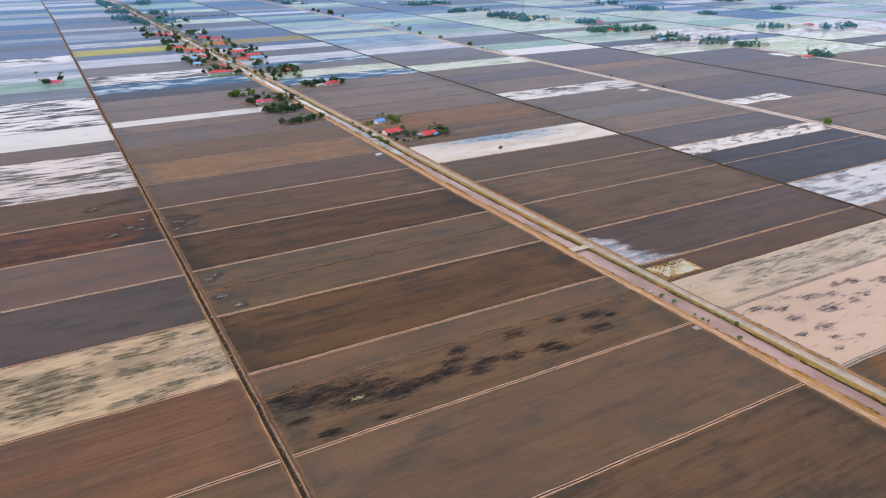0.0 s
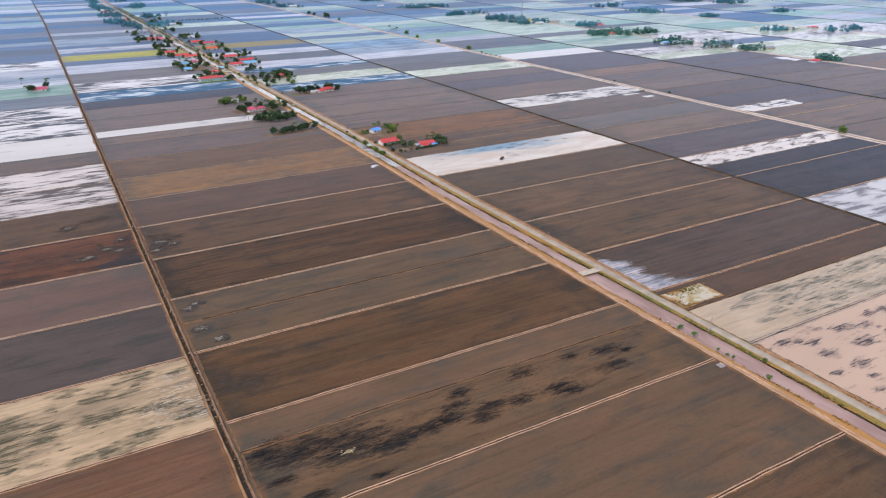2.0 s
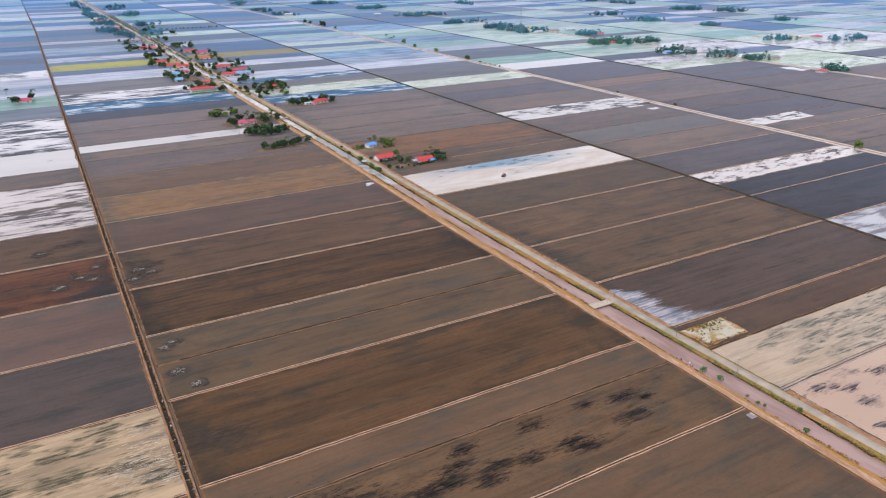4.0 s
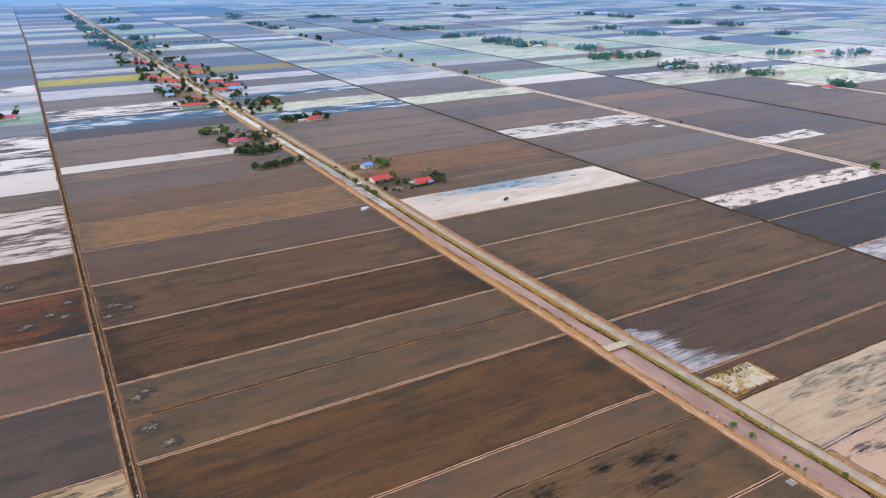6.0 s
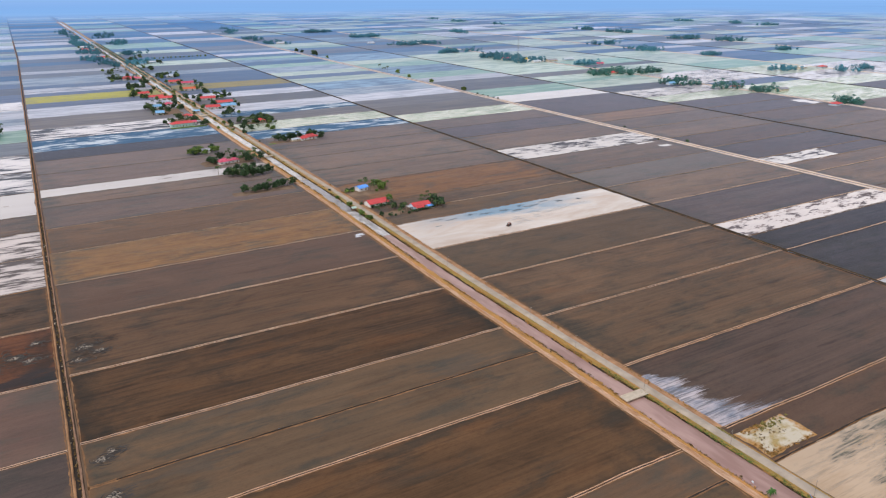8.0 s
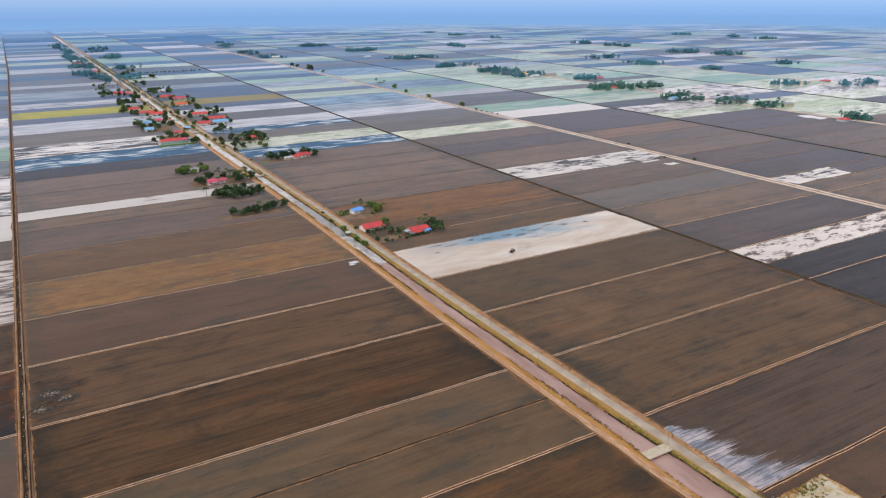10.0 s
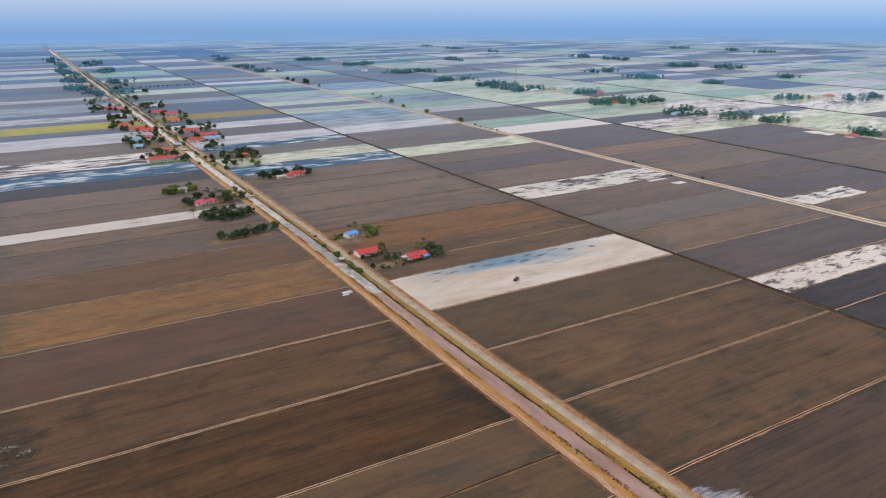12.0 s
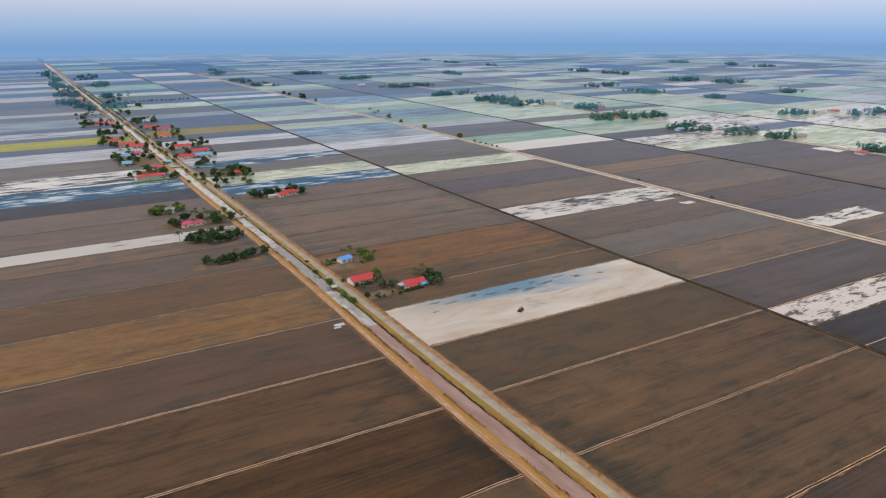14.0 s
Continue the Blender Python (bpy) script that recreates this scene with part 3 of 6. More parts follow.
ground = new("ground", mesh("ground", [(x + bend(x, y), y, z) for y in gy for x, z in profile],
                            [(i * k + j, i * k + j + 1, (i + 1) * k + j + 1, (i + 1) * k + j) for i in range(len(gy) - 1) for j in range(k - 1)], EARTH))
tagged(ground, label="flat brown earth plain under the rice plots", category="ground", kind="structure")


# ---- rice plots ----
def plot_mesh(x0, x1, y0, y1, material, seed, nx=24, ny=8, ragged=0.7, bent=False):
    """One plot, its edges a little ragged, its origin at its corner."""
    v = []
    for j in range(ny + 1):
        for i in range(nx + 1):
            x, y = (x1 - x0) * i / nx, (y1 - y0) * j / ny
            if i in (0, nx):
                x += wobble(y + y0, seed + i, ragged)
            if j in (0, ny):
                y += wobble(x, seed + 9 + j, ragged)
            v.append((x + (bend(x0 + x, y0 + y) if bent else 0), y, 0.0))
    f = [(j * (nx + 1) + i, j * (nx + 1) + i + 1, (j + 1) * (nx + 1) + i + 1, (j + 1) * (nx + 1) + i) for j in range(ny) for i in range(nx)]
    return mesh("rice_plot", v, f, material)


WORDS = {
    "b": "bare brown ploughed mud rice plot", "R": "reddish brown combed mud rice plot", "g": "grey-brown drying mud rice plot",
    "G": "grey drying mud rice plot with dark stains", "N": "blue-black wet mud rice plot", "d": "dark brown damp mud rice plot", "p": "dark purple-grey wet mud rice plot",
    "m": "smooth olive-brown mud rice plot", "v": "smooth dim mauve-brown mud rice plot", "H": "smooth olive-grey mud rice plot", "x": "dark purple-brown ploughed mud rice plot",
    "q": "mauve-grey smooth wet mud rice plot", "r": "dark rust-red mud rice plot with black stains", "o": "ochre stubble rice plot after harvest",
    "O": "orange-brown dry ploughed rice plot", "n": "brown rice plot with black burnt straw streaks", "k": "flooded pinkish rice plot with dark mud dabs",
    "T": "flooded pale cream rice plot with grey-green weed smears", "h": "olive-brown drying mud rice plot", "W": "flooded bright white rice plot with dark mud streaks", "K": "flooded white rice plot with dark mud dabs",
    "t": "flooded cream rice plot with green weed patches", "w": "flooded white rice plot reflecting the sky", "s": "flooded white rice plot with dark mud streaks",
    "S": "flooded cream rice plot with dark green stripes", "c": "still flooded cream rice plot reflecting cloud", "l": "flooded pale lavender rice plot",
    "u": "flooded dark blue rice plot with pale streaks", "B": "flooded pale blue rice plot", "e": "flooded pale green rice plot with young shoots",
    "C": "flooded pale cream rice plot", "y": "bright yellow-green young rice plot", "Y": "olive ripening rice plot"}

# columns: west edge, east edge, then where each plot begins and what it is
COLUMNS = {}
COLUMNS["A"] = (-204.0, -2.3, [(60, "b"), (130, "R"), (193, "b"), (254, "m"), (315, "R"), (376, "t"), (435, "p"), (496, "q"), (557, "r"), (619, "g"), (680, "W"), (740, "W"),
                 (800, "g"), (846, "w"), (921, "S"), (1005, "S"), (1090, "q"), (1166, "e"), (1250, "w"), (1290, "l"), (1345, "w"), (1420, "S"), (1509, "p"), (1600, "g"), (1690, "")])
COLUMNS["B"] = (2.3, 200.6, [(60, "g"), (130, "g"), (193, "g"), (254, "m"), (315, "n"), (356, "m"), (376.5, "b"), (436.5, "G"), (468, "G"), (498, "d"), (558, "g"), (619, "v"), 
                 (680, "o"), (742, "m"), (801, "v"), (862, "b"), (896, "w"), (925, "m"), (986, "m"), (1048, "N"), (1096, "u"), (1166, "S"), (1242, "b"), (1337, "w"), 
                 (1390, "w"), (1427, "")])
COLUMNS["B2"] = (2.3, 200.6, [(1428, "p"), (1480, "y"), (1557, "p"), (1596, "s"), (1660, "p"), (1705, "l"), (1833, "g"), (1911, "w"), (1963, "g"), (2080, "p"), (2157, "g"), 
                 (2257, "w"), (2384, "p"), (2510, "C"), (2609, "p"), (2717, "w"), (2836, "")])
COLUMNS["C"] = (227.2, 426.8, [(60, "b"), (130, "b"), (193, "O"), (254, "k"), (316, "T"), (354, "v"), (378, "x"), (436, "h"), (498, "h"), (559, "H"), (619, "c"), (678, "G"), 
                 (708, "h"), (738, "O"), (805, "b"), (866, "b"), (925, "b"), (975, "b"), (1040, "u"), (1092, "C"), (1150, "g"), (1206, "u"), (1245, "w"), (1312, "g"), 
                 (1389, "w"), (1450, "p"), (1507, "")])
COLUMNS["C2"] = (228.0, 426.8, [(1508, "Y"), (1583, "p"), (1754, "l"), (1820, "g"), (1941, "C"), (2041, "p"), (2160, "g"), (2267, "C"), (2360, "p"), (2463, "e"), (2651, "p"), 
                 (2760, "")])
COLUMNS["D"] = (430.9, 624.8, [(254, "g"), (315, "g"), (376, "l"), (436, "N"), (497, "N"), (528, "K"), (558, "p"), (620, "b"), (677, "q"), (729, "g"), (799, "s"), (850, "b"), 
                 (925, "p"), (985, "g"), (1040, "C"), (1100, "b"), (1170, "g"), (1242, "w"), (1310, "l"), (1384, "B"), (1483, "C"), (1553, "p"), (1606, "C"), 
                 (1668, "l"), (1765, "e"), (1830, "p"), (1900, "B"), (1960, "")])
COLUMNS["E"] = (637.5, 825.4, [(315, "g"), (376, "b"), (500, "g"), (560, "b"), (618, "b"), (650, "p"), (680, "p"), (741, "d"), (800, "b"), (861, "g"), (917, "O"), (968, "p"), 
                 (1108, "w"), (1172, "e"), (1248, "d"), (1313, "g"), (1374, "w"), (1436, "e"), (1516, "B"), (1642, "e"), (1724, "C"), (1800, "B"), (1960, "")])
COLUMNS["F"] = (831.0, 1028.0, [(376, "g"), (500, "b"), (560, "d"), (640, "b"), (740, "b"), (797, "d"), (862, "p"), (921, "p"), (982, "C"), (1038, "s"), (1105, "d"), (1162, "C"), (1235, "e"), (1265, "C"),
                 (1330, "b"), (1385, "C"), (1540, "C"), (1640, "C"), (1760, "C"), (1850, "")])
COLUMNS["G"] = (1042.0, 1236.0, [(640, "g"), (700, "O"), (800, "b"), (850, "C"), (925, "e"), (995, "C"), (1050, "p"), (1104, "s"), (1250, "C"), (1370, "C"), (1395, "b"), (1440, "e"), (1530, "C"), (1620, "C"), (1720, "C"), (1800, "l"), (1880, "g"), (1950, "")])
COLUMNS["H"] = (1243.0, 1436.0, [(640, "b"), (700, "g"), (800, "C"), (900, "p"), (965, "C"), (1035, "s"), (1118, "C"), (1240, "e"), (1350, "C"), (1440, "C"), (1530, "C"), (1640, "p"), (1720, "C"), (1800, "p"), (1880, "")])
COLUMNS["I"] = (1447.0, 1640.0, [(700, "g"), (800, "e"), (900, "l"), (1000, "l"), (1100, "l"), (1200, "C"), (1290, "p"), (1400, "p"), (1500, "w"), (1560, "p"), (1650, "w"), (1700, "p"), (1800, "l"), (1880, "")])
plot_number = 0
near_plots, wet_plots = [], []
for key, (x0, x1, rows) in COLUMNS.items():
    for (ya, code), (yb, _) in zip(rows, rows[1:]):
        plot_number += 1
        wx = x0 - 2.5 if key == "C" and ya in (316, 354) else x0
        near = ya < 800
        # plots farther off take the versions with haze in their colour
        soil = HAZED.get(code, FIELD[code]) if ya > 790 or key in "DEFGHI" else FIELD[code]
        soil = FAR_HAZED.get(code, soil) if ya > (1035 if code in HAZED else 1150) else soil
        me = plot_mesh(wx, x1, ya, yb, soil, plot_number, 40 if near else 14, 12 if near else 4, 0.7 if code in "bghGdpqroOnRyYmvHxN" else 1.1, True)
        ob = new("rice_plot", me)
        ob.location = (wx, ya, 0.02 if code not in "kKWtTwsScluBeC" else 0.03)
        tagged(ob, label=WORDS[code], category="rice field", group="rice plots of the plain")
        if 190 < ya < 760 and key in "ABC" and code in "bmRgvGhHdxnrpq":
            near_plots.append((ob, wx, x1, ya, yb))
        elif 190 < ya < 1100 and key in "ABCDEF":
            wet_plots.append((ob, wx, x1, ya, yb, "W" if code in "kT" else "SN"))

# ---- ragged clay margins where the near plots meet their bunds ----
MARGIN = plain("rusty_margin_clay", (0.215, 0.112, 0.052), 0.95, 0.35, 0.22, spec=0.15, sheen=0.25)


def margin_mesh(x0, x1, y0, y1, side, seed, clay=MARGIN):
    """One ragged strip along a side of a plot, in the plot's own metres."""
    along_x = side in "SN"
    length = x1 - x0 if along_x else y1 - y0
    n = int(length / 1.6)
    v = []
    for i in range(n + 1):
        a = length * i / n
        w = (0.7 if along_x else 0.45) + (0.9 if along_x else 0.5) * abs(wobble(a, seed, 1.0, 0.06)) + 0.6 * wobble(a, seed + 2, 1.0, 0.5)
        for d in (0.15, max(0.4, w)):
            if along_x:
                x, y = a, d if side == "S" else y1 - y0 - d
            else:
                x, y = (d if side == "W" else x1 - x0 - d), a
            v.append((x + bend(x0 + x, y0 + y), y, 0.012))
    f = [(2 * i, 2 * i + 2, 2 * i + 3, 2 * i + 1) for i in range(n)]
    return mesh("margin", v, f if side in "SE" else [q[::-1] for q in f], clay)


for number, (plot, x0, x1, y0, y1) in enumerate(near_plots):
    for k, side in enumerate("SNWE"):
        part("margin", margin_mesh(x0, x1, y0, y1, side, 500 + 9 * number + 2 * k), plot, "rusty clay margin")

MUDDY = plain("dark_margin_mud", (0.115, 0.072, 0.045), 0.9, 0.35, 0.3, spec=0.2, sheen=0.2)
for number, (plot, x0, x1, y0, y1, sides) in enumerate(wet_plots):
    for side in sides:
        part("margin", margin_mesh(x0, x1, y0, y1, side, 800 + 9 * number + ord(side), MUDDY), plot, "dark muddy margin")

# ---- plots too far off to count ----
far = {}
far_rng = random.Random(11)
far_cols = [(-1220.0 + 204 * i, -1024.0 + 204 * i) for i in range(5)] + [(-204.0, -2.0)]
far_cols += [(2.4, 200.6), (228.0, 425.6), (430.8, 627.0), (637.5, 825.4), (831.0, 1028.0)]
far_cols += [(1040.0 + 408 * (i // 2) + 200.5 * (i % 2), 1236.0 + 408 * (i // 2) + 194 * (i % 2)) for i in range(17)]
begin = {1040.0: 1950, 1240.5: 1880, 1448.0: 1880, -204.0: 1690, 2.4: 2836, 228.0: 2760, 430.8: 1960, 637.5: 1960, 831.0: 1850}
for x0, x1 in far_cols:
    y = begin.get(x0, 250.0 if x0 > 0 else 900.0)
    while y < 4900:
        depth = far_rng.choice((58, 61, 61, 90, 122))
        if math.hypot(x0, y - 265) < 4760:
            wet = 0.46 if x0 < 900 else 0.54
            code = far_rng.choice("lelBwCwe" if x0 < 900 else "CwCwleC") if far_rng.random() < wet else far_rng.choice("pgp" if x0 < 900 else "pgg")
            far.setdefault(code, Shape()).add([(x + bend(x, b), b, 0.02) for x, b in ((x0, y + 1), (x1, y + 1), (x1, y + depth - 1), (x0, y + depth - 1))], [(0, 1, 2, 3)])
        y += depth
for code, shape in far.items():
    tagged(new("far_rice_plots", shape.data("far_rice_plots", FAR_HAZED[code])), label="distant " + WORDS[code] + "s in haze", category="rice fields", kind="stuff")

# a glowing ring added for the haze at the plain's rim, thinning out downwards and upwards
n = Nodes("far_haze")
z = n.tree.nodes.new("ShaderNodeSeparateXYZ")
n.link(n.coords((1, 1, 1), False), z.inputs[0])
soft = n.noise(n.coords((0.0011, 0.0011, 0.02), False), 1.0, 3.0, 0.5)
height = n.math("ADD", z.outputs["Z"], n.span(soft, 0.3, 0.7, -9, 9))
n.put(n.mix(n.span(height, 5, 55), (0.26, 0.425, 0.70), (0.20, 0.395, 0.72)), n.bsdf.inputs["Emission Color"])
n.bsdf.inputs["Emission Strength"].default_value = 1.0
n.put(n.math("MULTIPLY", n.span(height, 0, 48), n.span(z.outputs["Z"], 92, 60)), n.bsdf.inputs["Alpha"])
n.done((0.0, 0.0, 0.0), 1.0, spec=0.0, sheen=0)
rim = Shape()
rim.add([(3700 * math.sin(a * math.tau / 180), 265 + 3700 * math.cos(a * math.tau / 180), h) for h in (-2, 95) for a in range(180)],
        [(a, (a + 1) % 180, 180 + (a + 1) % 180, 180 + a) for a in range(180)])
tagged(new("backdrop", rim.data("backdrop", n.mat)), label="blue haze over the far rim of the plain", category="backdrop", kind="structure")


# ---- bunds between the plots ----
PEACH = plain("peach_clay", (0.60, 0.375, 0.235), 0.9, 0.3, 0.25, spec=0.2)
BERM = plain("peach_clay_berm", (0.31, 0.178, 0.110), 0.95, 0.3, 0.25, spec=0.15)
WET_CLAY = plain("wet_grey_clay", (0.40, 0.29, 0.22), 0.8, 0.3, 0.25, spec=0.3)
WET_DARK = plain("wet_dark_clay", (0.12, 0.085, 0.062), 0.7, 0.3, 0.25, spec=0.3)


def bund(x0, x1, y, style="double", seed=0):
    ob = thing("earth_bund", (x0, y, 0), label={"double": "double pale clay bund between rice plots", "single": "low pale clay bund between rice plots", "dark": "thin bund with a dark wet trench", "furrow": "thin dark furrow across a rice plot", "wet": "low wet grey bund between flooded plots"}[style],
               category="field bund", group="bunds of the rice plots")
    length = x1 - x0
    n = int(length / 5)

    clay = PEACH if y < 450 else (CLAY if y < 650 else LOW_CLAY)

    def ridge(name, y_mid, half, high, material, low=0.0):
        v = []
        for i in range(n + 1):
            x = length * i / n
            m = y_mid + wobble(x, seed, 0.45, 0.05)
            h = high + wobble(x, seed + 5, 0.12, 0.2)
            w = half * (1 + wobble(x, seed + 8, 0.5, 0.15))
            v += [(x, m - w, low), (x, m - w * 0.4, h), (x, m + w * 0.4, h), (x, m + w, low)]
        f = [(4 * i + j, 4 * i + 4 + j, 4 * i + 5 + j, 4 * i + 1 + j) for i in range(n) for j in range(3)]
        f += [(3, 2, 1, 0), (4 * n, 4 * n + 1, 4 * n + 2, 4 * n + 3)]
        part(name, mesh(name, v, [q[::-1] for q in f], material), ob)

    if y < 450 and x0 < 200 and style not in ("furrow", "wet"):
        ridge("berm", 0.12, 0.95, 0.06, BERM)
    if style == "wet":
        ridge("ridge", 0.9, 0.5, 0.22, WET_CLAY)
        ridge("trench", 0.1, 0.35, 0.07, WET_DARK)
        ridge("ridge", -0.7, 0.5, 0.22, WET_CLAY)
        ridge("edge", 1.5, 0.3, 0.07, WET_DARK)
    elif style == "double":
        ridge("ridge", 0.72, 0.18, 0.22, clay)
        ridge("trench", 0.12, 0.42, 0.08, TRENCH)
        ridge("ridge", -0.45, 0.16, 0.20, clay)
    elif style == "single":
        ridge("ridge", 0.0, 0.36, 0.34, clay)
        ridge("trench", -0.75, 0.34, 0.06, TRENCH)
    else:
        ridge("trench", 0.25, 0.45 if style == "furrow" else 0.5, 0.2 if style == "furrow" else 0.12, TRENCH)
        if style == "dark":
            ridge("ridge", -0.45, 0.22, 0.24, LOW_CLAY if y > 450 else MARGIN)


BUNDS = {}
BUNDS["A"] = [(193, "double"), (254, "double"), (315, "double"), (376, "double"), (435, "double"), (496, "double"), (557, "double"), (619, "double"), (740, "dark")]
BUNDS["B"] = [(193, "double"), (254, "double"), (315, "double"), (356, "dark"), (376.5, "double"), (436.5, "double"), (468, "furrow"), (498, "double"), (558, "double"), (619, "double"),
              (680, "single"), (742, "dark"), (801, "dark")]
BUNDS["C"] = [(193, "double"), (254, "wet"), (316, "wet"), (354, "dark"), (378, "double"), (436, "double"), (498, "double"), (559, "double"), (618.5, "double"), (708, "single")]
BUNDS["D"] = [(376, "double"), (436, "single"), (497, "single"), (558, "single"), (620, "double"), (677, "single"), (729, "dark")]
BUNDS["E"] = [(618, "single"), (650, "single"), (680, "single"), (741, "single"), (800, "single"), (861, "single")]
BUNDS["F"] = [(740, "single"), (797, "single"), (862, "single"), (921, "single")]
for key, rows in BUNDS.items():
    x0, x1, _ = COLUMNS[key]
    for i, (y, style) in enumerate(rows):
        x_begin = {("B", 468): 12.0, ("C", 708): 292.0, ("C", 316): 225.0, ("C", 354): 225.0}.get((key, y), x0)
        bund(x_begin + bend(x_begin, y), x1 + bend(x1, y), y, style, 10 * i + ord(key))


# ---- ditches, canal, tracks and roads ----
def ditch(x, y0, y1, width, seed, west, east):
    ob = thing("field_ditch", (x, 0, 0), label="straight dark field ditch between clay banks", category="ditch", kind="structure")
    h = width / 2
    part("bank", strip("bank", y0, y1, [(-h - 0.75, 0.0, 0.35), (-h - 0.45, 0.3, 0.3), (-h - 0.12, 0.28, 0.3), (-h + 0.25, -0.4, 0.3)], west, 5, seed, bear=lean), ob)
    part("bank", strip("bank", y0, y1, [(h - 0.25, -0.4, 0.3), (h + 0.12, 0.28, 0.3), (h + 0.40, 0.3, 0.3), (h + 0.6, 0.0, 0.35)], east, 5, seed + 9, bear=lean), ob)
    part("ditch_bed", strip("ditch_bed", y0, y1, [(-h - 0.1, -0.42, 0.1), (-0.3, -0.55, 0.2), (0.4, -0.5, 0.2), (h + 0.1, -0.42, 0.1)], TRENCH, 4, seed + 20, bear=lean), ob)


DITCH_SIDE = plain("dark_ditch_side", (0.060, 0.045, 0.026), 0.95, 0.4, 0.3, spec=0.15, sheen=0.2)
ditch(-0.3, 60, 3000, 2.1, 3, ORANGE, BERM)
ditch(429.0, 150, 3000, 2.3, 31, TRENCH, DITCH_SIDE)
ditch(828.2, 300, 3000, 2.4, 57, TRENCH, DITCH_SIDE)
for i in range(5):
    xx = 1237.5 + 408 * i
    ditch(xx, 500, 3000 - 200 * i, 3.0, 70 + i, TRENCH, TRENCH)
WATER = Nodes("muddy_canal_water")
# long paler patches are reflections of the sky painted into the water
murk_gleam = WATER.noise(WATER.coords((0.12, 0.022, 1)), 1.0, 4.0)
WATER.bump(WATER.noise(WATER.coords((0.8, 0.5, 1)), 1.0, 3.0), 0.01, 0.03)
WATER = WATER.done(WATER.mix(WATER.span(murk_gleam, 0.42, 0.60), (0.30, 0.176, 0.142), (0.43, 0.272, 0.222)), 0.03, ior=1.33, spec=0.28, sheen=0.0)
BANK = Nodes("canal_bank")
patchy = BANK.noise(BANK.coords((0.5, 0.09, 1)), 1.0, 5.0, 0.65, 0.5)
speck = BANK.noise(BANK.coords((2.2, 1.2, 1)), 1.0, 4.0, 0.7)
bank_c = BANK.mix(BANK.span(patchy, 0.38, 0.62), (0.50, 0.235, 0.075), (0.40, 0.215, 0.055))
bank_c = BANK.mix(BANK.span(speck, 0.55, 0.75, 0, 0.8), bank_c, (0.08, 0.06, 0.03))
BANK.bump(speck, 0.6, 0.2)
BANK = BANK.done(bank_c, 0.95, spec=0.2, sheen=0.6)
VERGE = Nodes("dry_grass_verge")
patchy = VERGE.noise(VERGE.coords((0.4, 0.05, 1)), 1.0, 5.0, 0.6, 0.5)
speck = VERGE.noise(VERGE.coords((1.8, 0.9, 1)), 1.0, 4.0, 0.7)
verge_c = VERGE.mix(VERGE.span(patchy, 0.40, 0.60), (0.40, 0.205, 0.06), (0.27, 0.195, 0.05))
verge_c = VERGE.mix(VERGE.span(speck, 0.52, 0.75, 0, 0.75), verge_c, (0.07, 0.06, 0.025))
VERGE.bump(speck, 0.6, 0.2)
VERGE = VERGE.done(verge_c, 0.95, spec=0.2, sheen=0.9)
TRACK = Nodes("rutted_dirt_track")
ruts = TRACK.noise(TRACK.coords((1.3, 0.02, 1)), 1.0, 4.0, 0.6, 0.3)
grit = TRACK.noise(TRACK.coords((0.9, 0.7, 1)), 1.0, 5.0, 0.7)
track_c = TRACK.mix(TRACK.span(ruts, 0.38, 0.62), (0.38, 0.20, 0.095), (0.47, 0.275, 0.16))
track_c = TRACK.mix(TRACK.span(grit, 0.52, 0.74, 0, 0.75), track_c, (0.25, 0.115, 0.045))
blotch = TRACK.noise(TRACK.coords((0.35, 0.06, 1)), 1.0, 5.0, 0.7, 0.6)
track_c = TRACK.mix(TRACK.span(blotch, 0.55, 0.68, 0, 0.8), track_c, (0.42, 0.18, 0.06))
track_c = TRACK.mix(TRACK.span(blotch, 0.48, 0.38, 0, 0.85), track_c, (0.57, 0.38, 0.25))
TRACK.bump(grit, 0.4, 0.1)
TRACK = TRACK.done(track_c, 0.95, spec=0.2, sheen=0.6)

DARK_EDGE = plain("dark_track_edge", (0.16, 0.085, 0.040), 0.95, 0.4, 0.3, spec=0.15)
# paler base colour imitates the bright cloud reflected in these reaches
CLOUD_PALE = Nodes("cloud_pale_canal_water")
murk_gleam = CLOUD_PALE.noise(CLOUD_PALE.coords((0.22, 0.09, 1)), 1.0, 5.0, 0.68, 0.2)
CLOUD_PALE = CLOUD_PALE.done(CLOUD_PALE.mix(CLOUD_PALE.span(murk_gleam, 0.40, 0.62), (0.30, 0.275, 0.26), (0.57, 0.525, 0.48)), 0.05, ior=1.33)
MURKY = Nodes("grey_canal_water")
murk_gleam = MURKY.noise(MURKY.coords((0.3, 0.12, 1)), 1.0, 5.0, 0.65, 0.2)
MURKY = MURKY.done(MURKY.mix(MURKY.span(murk_gleam, 0.40, 0.62), (0.235, 0.215, 0.21), (0.30, 0.275, 0.265)), 0.05, ior=1.33)
for y0, y1, mat, words in ((-200, 662, WATER, "still muddy mauve-brown canal water"), (662, 728, CLOUD_PALE, "pale canal water with cloud reflection painted into its colour"), (728, 842, MURKY, "grey mottled canal water above a weir"), (842, 4300, CLOUD_PALE, "pale canal water with cloud reflection painted into its colour")):
    canal_water = new("canal_water", strip("canal_water", y0, y1, [(205.0, -0.55, 0.0), (211, -0.55, 0.0), (217.2, -0.55, 0.0)], mat, 22, bear=drift))
    tagged(canal_water, label=words, category="water", kind="structure")
def fat(y):
    """Where the banks are broad: nearly bare along one reach of the canal."""
    t = min(1.0, max(0.0, abs(y - 350) / 45 - 0.9))
    return t * t * (3 - 2 * t)


def west_side(y):
    return drift(y) + 2.0 * fat(y)


